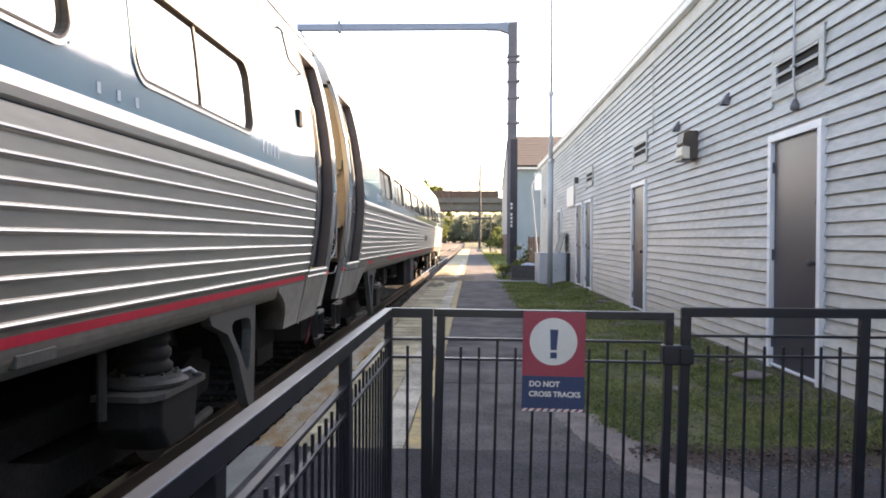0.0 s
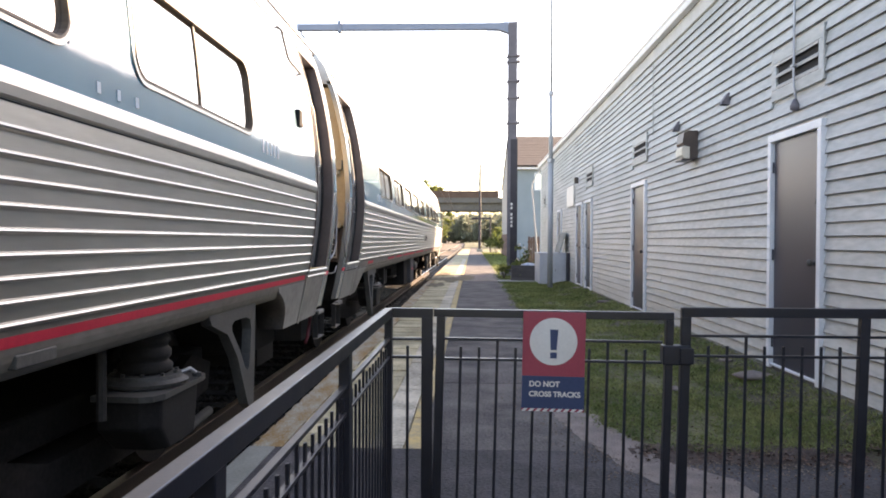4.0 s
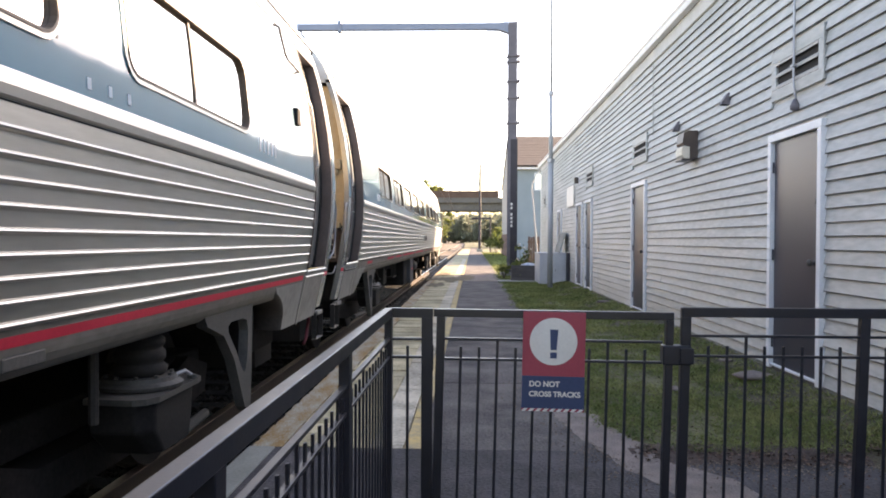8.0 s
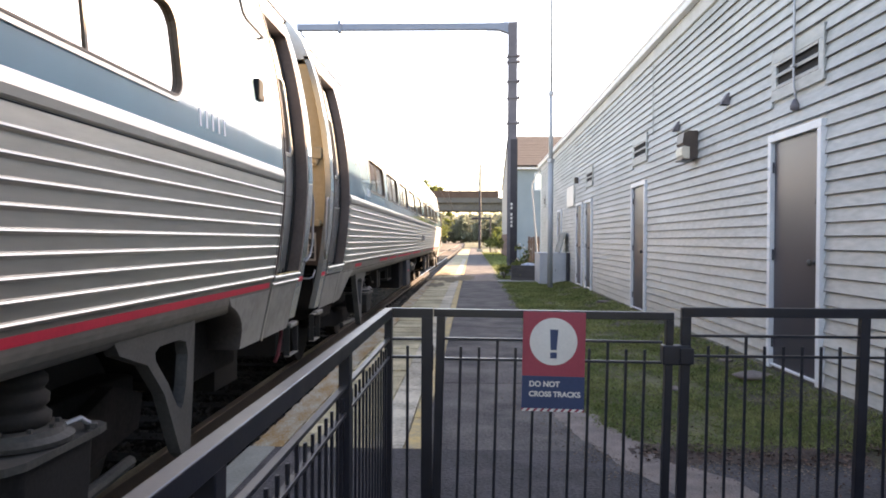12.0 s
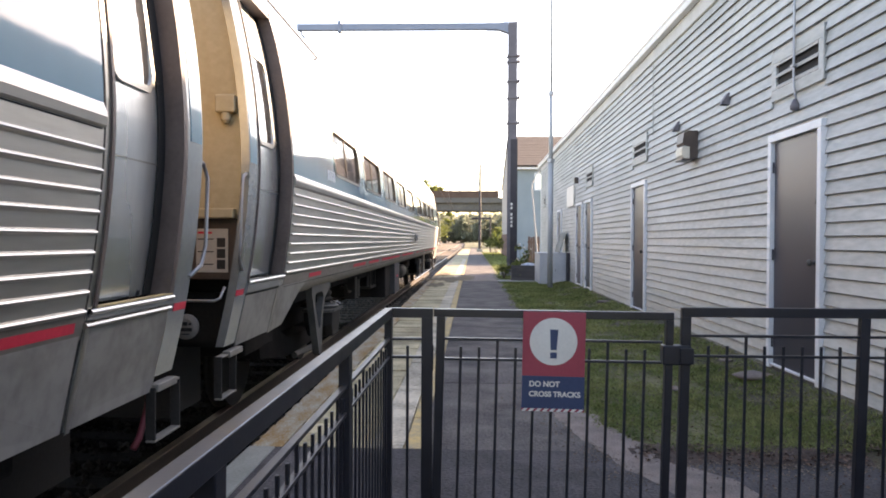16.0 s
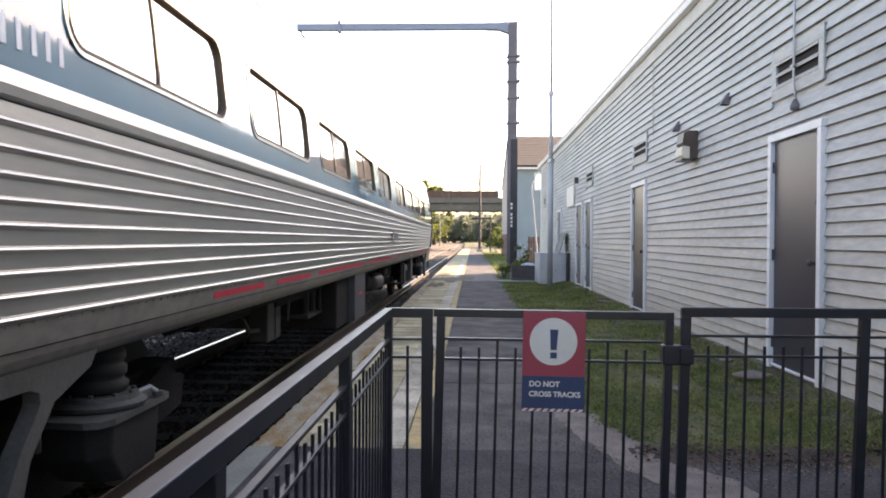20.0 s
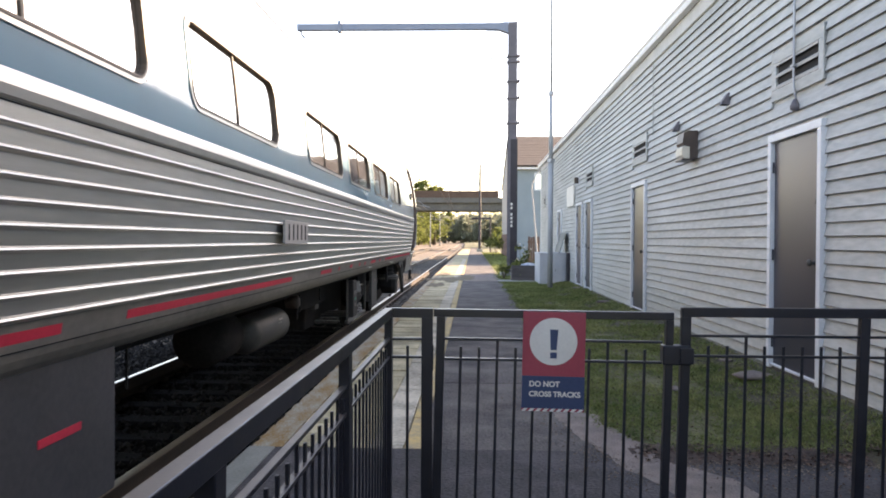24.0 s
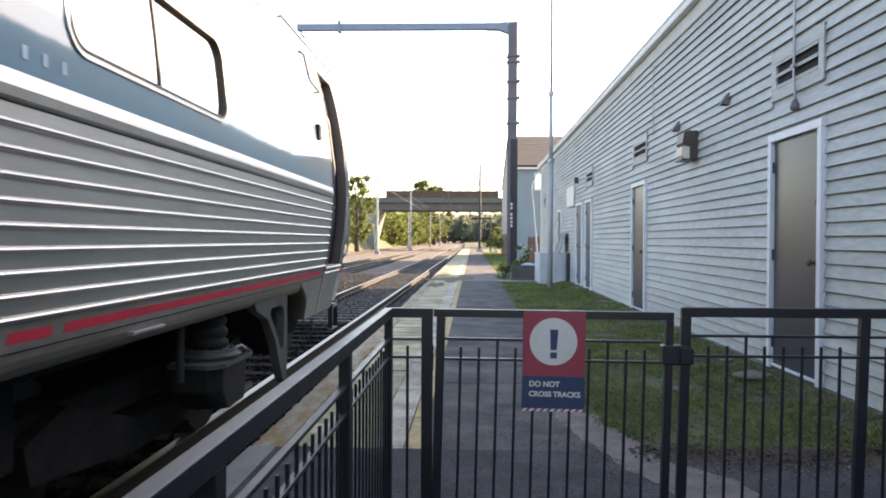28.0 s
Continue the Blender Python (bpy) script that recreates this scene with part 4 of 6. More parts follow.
def vestibule(car, yf, out, number=True, edge=0.87):
    """From the end of the fluting to the end of the car: door, gasket, corner post, skirts and steps. out: +1 ahead."""
    tip = 0.985 if out > 0 else 1.10

    def span(a, b):
        return sorted((yf + out * a, yf + out * b))
    for sgn in (1, -1):
        d = part("end_door", side_strip(1.23, 3.06, *span(0.075, edge - 0.001), -0.085, 0.03, sgn), M["doorsteel"], car, "brushed steel vestibule door, shut")
        a, b = span(0.22, 0.63)
        part("window_gasket", window_ring(a, b, 2.10, 2.72, 0.09, 0.03, -0.072, 0.02, sgn), M["steel"], d)
        bm = bmesh.new()
        zs = [2.12 + 0.58 * i / 6 for i in range(7)]
        rows = [[bm.verts.new((sgn * (half(z) - 0.08), y, z)) for z in zs] for y in (a + 0.02, b - 0.02)]
        for k in range(6):
            bm.faces.new((rows[0][k], rows[0][k + 1], rows[1][k + 1], rows[1][k]))
        part("pane", bm, M["pane"], d)
        part("crease", side_strip(1.80, 1.806, *span(0.08, 0.86), -0.082, 0.006, sgn), M["steel"], d)
        for q0, q1 in ((0.076, 0.12), (edge - 0.125, edge - 0.052) if edge < 0.85 else (0.80, edge - 0.012)):
            part("door_seal", side_strip(1.23, 3.06, *span(q0, q1), -0.078, 0.02, sgn), M["rubber"], d)
        for q0, q1 in ((0.052, 0.074), (edge - 0.05, edge - 0.0015) if edge < 0.85 else (edge - 0.01, edge - 0.0015)):
            part("jamb", side_strip(1.23, 3.10, *span(q0, q1), 0.008, 0.12, sgn), M["doorrib"], car, "brown rubber door jamb")
        part("door_header", side_strip(3.06, 3.14, *span(0.052, edge - 0.0015), 0.006, 0.12, sgn, 0.03), M["doorrib"], car)
        part("hinge_post", side_strip(1.07, 3.14, *span(0.012, 0.051), 0.0, 0.05, sgn), M["steel"], car)
        part("body_gap", side_strip(1.10, 2.6, *span(-0.004, 0.0115), 0.001, 0.04, sgn), M["rubber"], car, "dark gap at the end of the fluting")
        part("corner_post", side_strip(0.845, 3.16, *span(edge, tip), 0.0, 0.05, sgn), M["silver"], car, "silver corner post")
        part("post_band", side_strip(1.93, BLUE_TOP, *span(edge + 0.05, tip - 0.02), 0.003, 0.004, sgn, 0.03), M["blue"], car)
        part("post_stripe", side_strip(1.143, 1.178, *span(edge + 0.05, tip - 0.01), 0.003, 0.004, sgn), M["red"], car)
        low = 1.182 if out > 0 else 1.148
        sl = part("door_sill", side_strip(low, 1.226, *span(0.02, edge - 0.002), 0.012, 0.06, sgn), M["silver"], car, "bright sill plate")
        part("tread_edge", side_strip(1.2265, 1.232, *span(0.08, edge - 0.01), 0.010, 0.03, sgn), M["yellow" if out > 0 else "chrome"], sl)
        part("sill_bead", bead(1.214, *span(0.02, edge - 0.002), sgn), M["steel"], sl, "bright half-round bead")
        if out > 0:
            part("panel_bead", bead(1.166, *span(0.0, edge - 0.012), sgn), M["steel"], sl)
        else:
            part("panel_shadow_gap", side_strip(1.131, 1.147, *span(0.10, edge - 0.012), 0.002, 0.02, sgn), M["rubber"], sl)
        q0, foot = (0.11, 0.824) if out < 0 else (0.0, 0.783)
        part("step_panel", side_strip(foot, low - 0.018, *span(q0 + 0.012, edge - 0.012), 0.004, 0.03, sgn, 0.04), M["steppanel"], car, "dull stained grey step panel")
        for a, b in ((q0 - 0.012, q0 + 0.011), (edge - 0.011, edge - 0.001)):
            part("panel_gap", side_strip(foot + 0.002, low - 0.012, *span(a, b), 0.0, 0.03, sgn), M["rubber"], car)
        part("gap_strip", side_strip(foot - 0.009, low - 0.02, *span(q0 + 0.013, q0 + 0.045), 0.008, 0.0035, sgn), M["steel"], car)
        # body skirt that arches up to the truck, with its turned-in lip
        o = [(q0 - 0.013, 1.165), (q0 - 0.013, 0.783), (-0.466, 0.785), (-0.47, 0.845), (-0.485, 0.90), (-0.53, 0.955), (-0.605, 1.004), (-0.68, 1.04), (-0.75, 1.066), (-0.835, 1.09), (-0.92, 1.165)]
        if out < 0:
            o = [(q0 - 0.013, 1.14), (q0 - 0.013, 0.815), (-0.23, 0.828), (-0.265, 0.842), (-0.33, 0.885), (-0.41, 0.929), (-0.49, 0.982), (-0.576, 1.036), (-0.66, 1.078), (-0.76, 1.107), (-0.85, 1.14)]
        o = [(yf + out * q, z) for q, z in o]
        part("end_skirt", skirt_plate(o, sgn), M["steppanel"], car, smooth=False)
        part("arch_lip", arch_lip(o[2:], sgn, 0.30 if out > 0 else 0.16), M["archlip"], car, "grimy turned-in edge of the wheel arch", smooth=True)
        # near-black boxes fill the unlit space behind and under the steps; lower one added
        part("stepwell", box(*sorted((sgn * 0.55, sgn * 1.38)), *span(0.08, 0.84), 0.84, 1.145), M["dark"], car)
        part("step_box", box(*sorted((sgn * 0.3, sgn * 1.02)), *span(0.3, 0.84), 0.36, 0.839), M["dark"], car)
        # stirrup step
        if out > 0:
            (b0, b1), (h0, h1) = (-0.225, 0.0), (-0.235, 0.055)
        else:
            (b0, b1), (h0, h1) = (-0.28, -0.03), (-0.18, 0.09)
        st = part("stirrup_step", box(*sorted((sgn * 1.425, sgn * 1.475)), *span(tip + b0, tip + b1), 0.778, 0.815, 0.006), M["skirt"], car, "hanging steel stirrup step")
        xa, xb = sorted((sgn * 1.42, sgn * 1.465))
        for h in (h0, h1):
            part("hanger", box(xa, xb, *span(tip + h - 0.006, tip + h + 0.006), 0.562, 0.80, 0.002), M["cast"], st)
        part("top_bar", box(xa, xb, *span(tip + h0 + 0.0065, tip + h1 - 0.0065), 0.79, 0.80, 0.002) if out < 0 else box(xa, xb, *span(tip + b1 + 0.001, tip + h1 - 0.0065), 0.79, 0.80, 0.002), M["skirt"], st)
        part("tread", box(xa, xb, *span(tip + h0 - 0.006, tip + h1 + 0.006), 0.55, 0.5615, 0.003), M["skirt"], st)
        # grab rail
        xg, yg, bl = sgn * 1.575, yf + out * (tip - 0.01), out * (0.14 if out > 0 else 0.085)
        part("grab_rail", tube([(xg, yg, 1.865), (xg, yg + bl * 0.6, 1.845), (xg, yg + bl, 1.78), (xg - sgn * 0.01, yg + bl, 1.45), (xg - sgn * 0.02, yg + bl * 0.8, 1.35), (xg - sgn * 0.03, yg - out * 0.02, 1.30)], 0.0105, 8), M["galv"], car, "bent steel grab rail", smooth=True)
        part("rail_bracket", lathe([(0.018, -0.02), (0.02, 0.0), (0.017, 0.016), (0.006, 0.02)], 12, "x", (xg - sgn * 0.005, yg - out * 0.01, 1.865)), M["bracket"], car)
        yi = yf - out * 0.69
        if out > 0:
            part("grab_iron", tube([(sgn * (half(3.0) - 0.01), yi, 3.05), (sgn * (half(3.0) + 0.035), yi, 3.03), (sgn * (half(2.83) + 0.04), yi, 2.83), (sgn * (half(2.81) + 0.04), yi + 0.05, 2.805), (sgn * (half(2.81) + 0.03), yi + 0.46, 2.80), (sgn * (half(2.81) - 0.01), yi + 0.48, 2.80)], 0.009, 6), M["bracket"], car, "bent grey grab iron")
        ra, rb = (-1.1, tip - 0.05) if out > 0 else (-1.85, tip - 0.05)
        part("roof_rail", tube([(sgn * 1.36, yf + out * rb, 3.22), (sgn * 1.385, yf + out * (rb - 0.02), 3.235), (sgn * 1.385, yf + out * (ra + 0.02), 3.235), (sgn * 1.36, yf + out * ra, 3.22)], 0.008, 6), M["bracket"], car)
        if out > 0:
            mk = part("marker_light", box(sgn * half(2.40) - 0.03, sgn * half(2.40) + 0.03, *span(-0.57, -0.47), 2.335, 2.465, 0.012), M["rubber"], car, "dark door indicator")
            part("marker_lens", box(*sorted((sgn * half(2.40) + sgn * 0.005, sgn * half(2.40) + sgn * 0.028)), *span(-0.469, -0.445), 2.34, 2.375, 0.004), M["rust"], mk, "reddish lens")
    # roof over the vestibule and the end wall
    ya, yb = span(0.0, tip)
    prof = [(half(z), z) for z in HZ if z >= 3.1] + [(-half(z), z) for z in reversed(HZ[:-1]) if z >= 3.1]
    part("end_roof", prism(prof, ya, yb), M["steel"], car)
    ye = yf + out * (tip - 0.05)
    wide = [(half(z) - 0.04, z) for z in (1.62, 2.0, 2.4, 2.8, 3.1)]
    part("end_panel", prism(wide + [(-a, z) for a, z in reversed(wide)], *sorted((ye - out * 0.03, ye - out * 0.006))), M["tan"], car, "tan painted end panel")
    low = [(half(z) - 0.05, z) for z in (1.24, 1.4, 1.6)]
    part("end_base", prism(low + [(-a, z) for a, z in reversed(low)], *sorted((ye - out * 0.05, ye - out * 0.015))), M["lampcase"], car, "grimy lower end panel")
    # near-black plate in place of the shade below the end panel
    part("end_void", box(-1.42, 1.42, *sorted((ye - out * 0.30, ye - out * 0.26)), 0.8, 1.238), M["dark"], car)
    part("ledge", box(-1.5, 1.5, *sorted((ye - out * 0.02, ye + out * 0.05)), 1.60, 1.66, 0.01), M["tan"], car, "tan ledge")
    # gangway bellows frame in the middle
    for sx in (-0.55, 0.55):
        part("bellows", box(sx - 0.08, sx + 0.08, *sorted((ye, ye + out * 0.34)), 1.1, 3.15, 0.03), M["rubber"], car, "black gangway bellows")
    part("bellows_top", box(-0.63, 0.63, *sorted((ye, ye + out * 0.34)), 3.151, 3.3, 0.03), M["rubber"], car)
    part("draft_sill", box(-1.25, 1.25, *span(-0.75, 0.04), 0.62, 1.08, 0.02), M["under"], car)
    part("coupler", box(-0.14, 0.14, *sorted((ye - out * 0.2, ye + out * 0.36)), 0.72, 0.98, 0.03), M["cast"], car)
    if number:
        for sx in (1, -1):
            fx = part("lamp_box", box(sx * 1.45 - 0.06, sx * 1.45 + 0.06, *sorted((ye - out * 0.004, ye + out * 0.06)), 2.22, 2.325, 0.01), M["tan"], car, "tan jumper box")
            part("plug", lathe([(0.03, 0.0), (0.03, -0.04), (0.015, -0.06)], 10, "z", (sx * 1.45, ye + out * 0.03, 2.218)), M["tan"], fx)
            nt = part("notice", box(sx * 1.355 - 0.095, sx * 1.355 + 0.095, *sorted((ye - out * 0.014, ye - out * 0.008)), 1.28, 1.54), M["paper"], car, "weathered instruction sheet")
            part("heading", box(sx * 1.355 - 0.085, sx * 1.355 + 0.0, *sorted((ye - out * 0.0078, ye - out * 0.004)), 1.51, 1.522), M["red"], nt)
            for k in range(3):
                part("text_bar", box(sx * 1.355 - 0.085, sx * 1.355 + 0.01, *sorted((ye - out * 0.0078, ye - out * 0.004)), 1.475 - 0.075 * k, 1.481 - 0.075 * k), M["cast"], nt)
                part("diagram", box(sx * 1.355 + 0.03, sx * 1.355 + 0.08, *sorted((ye - out * 0.0078, ye - out * 0.004)), 1.43 - 0.065 * k, 1.485 - 0.065 * k), M["cast"], nt)
            part("end_disc", lathe([(0.075, 0.0), (0.075, out * 0.02), (0.05, out * 0.03)], 20, "y", (sx * 1.215, ye + out * 0.02, 0.96)), M["discgrey"], car, "pale round cover with a dark emblem")
            for q, z0, z1, w in ((0.0, 0.935, 0.955, 0.042), (0.0, 0.968, 0.99, 0.014), (-0.03, 0.972, 0.985, 0.008), (0.03, 0.972, 0.985, 0.008), (0.0, 0.915, 0.922, 0.025)):
                part("emblem_bar", box(sx * 1.215 + q - w, sx * 1.215 + q + w, *sorted((ye + out * 0.0505, ye + out * 0.054)), z0, z1), M["cast"], car)
            if out < 0:
                part("uncoupling_rod", tube([(sx * 1.465, ye + out * 0.10, 1.20), (sx * 1.46, ye + out * 0.16, 1.14), (sx * 1.43, ye + out * 0.17, 1.125), (sx * 1.18, ye + out * 0.17, 1.125), (sx * 1.16, ye, 1.125)], 0.008, 7), M["galv"], car, smooth=True)


def rail_car(label, ylow, yhigh, wins, ends, trucks, rib=1.238):
    car = thing("rail_car", pose(TRACK, 0, TOR), label, "rail car", "cars of the train")
    part("body", shell(ylow, yhigh, wins), [M["silver"], M["blue"]], car, "silver stainless steel shell with a blue painted band", smooth=True)
    part("floor", box(-1.45, 1.45, ylow, yhigh, 1.10, 1.16), M["under"], car)
    part("ceiling_lining", box(-1.2, 1.2, ylow + 0.05, yhigh - 0.05, 3.05, 3.07), M["inner"], car)
    part("end_bulkhead", box(-1.4, 1.4, ylow, ylow + 0.03, 1.17, 3.04), M["inner"], car)
    part("end_bulkhead", box(-1.4, 1.4, yhigh - 0.03, yhigh, 1.17, 3.04), M["inner"], car)
    for sgn in (1, -1):
        for k in range(9):
            z = rib + 0.0685 * k + 0.00035 * k * k
            h0 = half(z)
            prof = [(sgn * (h0 + a), z + b) for a, b in ((-0.004, -0.017), (0.003, -0.015), (0.004, -0.012), (0.015, -0.008), (0.018, -0.002), (0.014, 0.004), (0.004, 0.0095), (-0.004, 0.010))]
            part("flute", prism(prof, ylow + 0.02, yhigh - 0.02), M["steel"], car)
        part("flute_panel", side_strip(1.226, 1.876, ylow + 0.005, yhigh - 0.005, 0.002, 0.006, sgn), M["flute"], car, "dull fluted stainless side")
        b0 = [(sgn * (half(1.87) - 0.004), 1.868), (sgn * (half(1.87) + 0.009), 1.870), (sgn * (half(1.88) + 0.015), 1.877), (sgn * (half(1.91) + 0.018), 1.907), (sgn * (half(1.92) + 0.015), 1.923), (sgn * (half(1.95) + 0.002), 1.957), (sgn * (half(1.95) - 0.006), 1.957)]
        part("belt_rail", prism(b0, ylow + 0.01, yhigh - 0.01), M["belt"], car, "bright rounded belt moulding")
        # dark strip paints the contact shadow under the belt moulding
        part("belt_seam", side_strip(1.8625, 1.8665, ylow + 0.02, yhigh - 0.02, 0.0045, 0.004, sgn), M["under"], car)
        sp = [(half(1.226) + 0.003, 1.226), (half(1.15) + 0.003, 1.15), (half(1.12) + 0.003, 1.125), (half(1.10) - 0.002, 1.10), (half(1.07) - 0.014, 1.07), (half(1.05) - 0.032, 1.047), (half(1.03) - 0.058, 1.03), (half(1.02) - 0.09, 1.022), (half(1.02) - 0.13, 1.04), (half(1.10) - 0.12, 1.10), (half(1.15) - 0.02, 1.15), (half(1.226) - 0.01, 1.226)]
        part("sill_rail", prism([(sgn * a, c) for a, c in sp], ylow, yhigh), M["skirt"], car, "grimy rolled side sill", smooth=False)
        part("drip_rail", side_strip(3.10, 3.125, ylow, yhigh, 0.005, 0.02, sgn), M["silver"], car)
        for w0, w1 in wins:
            car_window(car, w0, w1, sgn)
    # seats behind the windows
    for w0, w1 in wins:
        for q in (0.35, 1.35):
            y = w0 + q
            if y + 0.2 < yhigh:
                for sx in (-0.95, 0.95):
                    st = part("seat", prism([(y, 1.16), (y + 0.12, 1.16), (y + 0.30, 2.30), (y + 0.24, 2.36), (y + 0.12, 2.33), (y - 0.02, 1.66), (y - 0.45, 1.66), (y - 0.45, 1.55), (y, 1.5)], sx - 0.42, sx + 0.42, "x"), M["seat"], car)
    for yf, out, num, edge in ends:
        vestibule(car, yf, out, num, edge)
    wheels = []
    for yc, out in trucks:
        wheels += bogie(car, yc, out)
    part("centre_sill", box(-0.35, 0.35, ylow, yhigh, 0.80, 1.09), M["under"], car)
    return car, wheels


def stripes(car, runs, z=1.158, sgn=1):
    for a, b in runs:
        part("red_stripe", side_strip(z, z + 0.036, a, b, 0.005, 0.006, sgn), M["red"], car, "worn red reflective stripe")


def lettering_bars(car, y, z, n, size, material, gap=0.62, wide=0.2):
    for k in range(n):
        part("mark", side_strip(z, z + size, y + k * size * gap, y + k * size * gap + size * wide, 0.0025, 0.004), material, car)


WIN = 1.57
# car that stands alongside at the start; its far end shows
a_wins = [(4.49 - WIN - 2.06 * k, 4.49 - 2.06 * k) for k in range(9)]
CAR_A, WHEELS_A = rail_car("silver fluted rail car with a blue band and red sill stripe", -17.0, 6.30, a_wins, [(6.30, 1, True, 0.78), (-17.0, -1, False, 0.90)], [(3.72, 1), (-14.4, -1)], 1.222)
stripes(CAR_A, [(-16.5, 6.24)], 1.148)
lettering_bars(CAR_A, 2.60, 1.985, 3, 0.04, M["badge"], 3.8, 0.7)
lettering_bars(CAR_A, 4.70, 2.02, 5, 0.085, M["decal"], 1.05, 0.28)
part("access_box", box(1.47, 1.513, 2.265, 2.50, 1.074, 1.121, 0.006), M["bracket"], CAR_A, "small grey access box")

b_wins = [(12.44 - WIN + 2.07 * k + (0.47 if k > 4 else 0.0), 12.44 + 2.07 * k + (0.47 if k > 4 else 0.0)) for k in range(9)]
CAR_B, WHEELS_B = rail_car("silver fluted rail car with a blue band and number board", 9.16, 32.50, b_wins, [(9.16, -1, True, 0.90), (32.50, 1, True, 0.78)], [(11.67, -1), (30.05, 1)])
stripes(CAR_B, [(10.05, 10.55), (12.47, 13.46), (13.81, 14.90), (15.26, 18.14), (18.63, 21.41), (22.54, 23.07), (23.45, 23.53), (24.18, 24.36), (24.89, 24.97), (25.35, 25.44), (25.96, 26.45), (26.9, 27.03), (27.67, 27.91), (27.99, 32.38)])
part("sill_latch", box(1.50, 1.53, 28.5, 28.82, 1.085, 1.10, 0.003), M["steel"], CAR_B)
part("sill_latch", box(1.50, 1.53, 25.72, 26.0, 1.10, 1.112, 0.003), M["steel"], CAR_B)
lettering_bars(CAR_B, 10.50, 2.02, 5, 0.09, M["decal"], 0.84, 0.28)
lettering_bars(CAR_B, 27.62, 2.0, 3, 0.04, M["badge"], 2.7, 0.7)


def underfloor(car):
    c = part("equipment_cabinet", box(0.25, 1.46, 17.77, 18.66, 0.47, 1.08, 0.012), M["cabinet"], car, "grey underfloor equipment cabinet")
    part("cabinet_mark", box(1.461, 1.464, 18.10, 18.38, 0.775, 0.805), M["red"], c)
    part("reservoir", lathe([(0.02, 21.33), (0.12, 21.35), (0.146, 21.40), (0.146, 22.28), (0.12, 22.34), (0.02, 22.36)], 24, "y", (1.15, 0, 0.738)), M["reservoir"], car, "dull grey round air reservoir", smooth=True)
    for k in range(3):
        part("mark", box(1.286, 1.2895, 21.94, 22.06 - 0.02 * k, 0.80 - 0.03 * k, 0.812 - 0.03 * k), M["paper"], car)
    part("reservoir", lathe([(0.02, 20.74), (0.15, 20.76), (0.19, 20.82), (0.19, 21.22), (0.15, 21.28), (0.02, 21.30)], 26, "y", (1.02, 0, 0.77)), M["under"], car, smooth=True)
    f = part("equipment_frame", box(1.36, 1.40, 24.8, 26.325, 0.455, 0.495, 0.006), M["bracket"], car, "open steel equipment frame")
    for y in (24.8, 26.30):
        part("upright", box(1.375, 1.40, y, y + 0.025, 0.496, 1.08, 0.004), M["bracket"], f)
    for y in (25.62, 25.86, 26.1):
        part("floor_slat", box(0.9, 1.359, y, y + 0.07, 0.46, 0.49, 0.004), M["bracket"], f)
    bx = part("control_box", box(1.31, 1.40, 25.215, 25.51, 0.497, 0.955, 0.012), M["cast"], f, "grey control box with chalked letters and a green mark")
    words("AMF", 0.095, pose(1.4015, 25.268, 0.762, 90, 0, 90), M["discgrey"], bx)
    part("green_mark", box(1.4005, 1.403, 25.31, 25.435, 0.708, 0.738), M["green"], bx)
    part("red_mark", box(1.4005, 1.403, 25.31, 25.43, 0.625, 0.665), M["lampcase"], bx)
    part("motor", lathe([(0.03, 25.54), (0.09, 25.55), (0.10, 25.6), (0.10, 25.98), (0.075, 26.0), (0.075, 26.13), (0.06, 26.15)], 20, "y", (1.28, 0, 0.69)), M["under"], f, "dark round blower motor", smooth=True)
    part("motor_cap", lathe([(0.066, 26.115), (0.066, 26.155), (0.05, 26.16), (0.02, 26.16)], 20, "y", (1.30, 0, 0.69)), M["reservoir"], f, "dull metal end cap")
    lamp = part("cover_plate", box(-0.012, 0.012, -0.06, 0.06, -0.072, 0.072, 0.014), M["discgrey"], f, "pale rounded cover plate")
    lamp.matrix_basis = pose(1.37, 25.70, 0.85, 12, 0, -42)
    part("rod", tube([(1.39, 25.75, 0.876), (1.39, 26.02, 0.866)], 0.007, 6), M["steel"], f)
    gp = part("guard", box(1.36, 1.40, 26.975, 27.57, 0.495, 1.08, 0.008), M["bracket"], car, "grey hanging guard plate")
    part("red_mark", box(1.4005, 1.403, 27.15, 27.45, 0.84, 0.875), M["lampcase"], gp)
    for y0, y1, z0, x1 in ((13.4, 14.6, 0.86, 1.1), (15.0, 16.4, 0.88, 1.2), (16.6, 17.3, 0.84, 1.15), (23.0, 24.4, 0.76, 1.2), (27.5, 28.4, 0.55, 1.1), (16.95, 17.765, 0.465, 1.38), (24.22, 24.76, 0.44, 1.0), (24.8, 27.45, 0.42, 0.86), (33.0, 33.2, 0.5, 0.6)):
        part("underfloor_box", box(-x1, x1, y0, y1, z0, 1.09, 0.02), M["under"], car)
    hb = part("hanging_box", box(1.02, 1.18, 14.80, 15.2, 0.60, 1.06, 0.015), M["cast"], car, "dark hanging valve box")
    part("cover_plate", box(1.181, 1.19, 15.02, 15.19, 0.62, 0.98, 0.004), M["cast"], hb)
    part("pipe_stub", tube([(1.12, 14.73, 0.72), (1.12, 14.45, 0.74), (1.10, 14.35, 0.85)], 0.02, 7), M["cast"], hb)
    tr = part("battery_tray", box(0.7, 1.22, 16.2, 16.92, 0.66, 0.70, 0.008), M["cast"], car, "shallow hanging steel tray with boxes")
    for y in (16.22, 16.55, 16.86):
        part("strap", box(1.19, 1.215, y, y + 0.03, 0.701, 1.06, 0.003), M["cast"], tr)
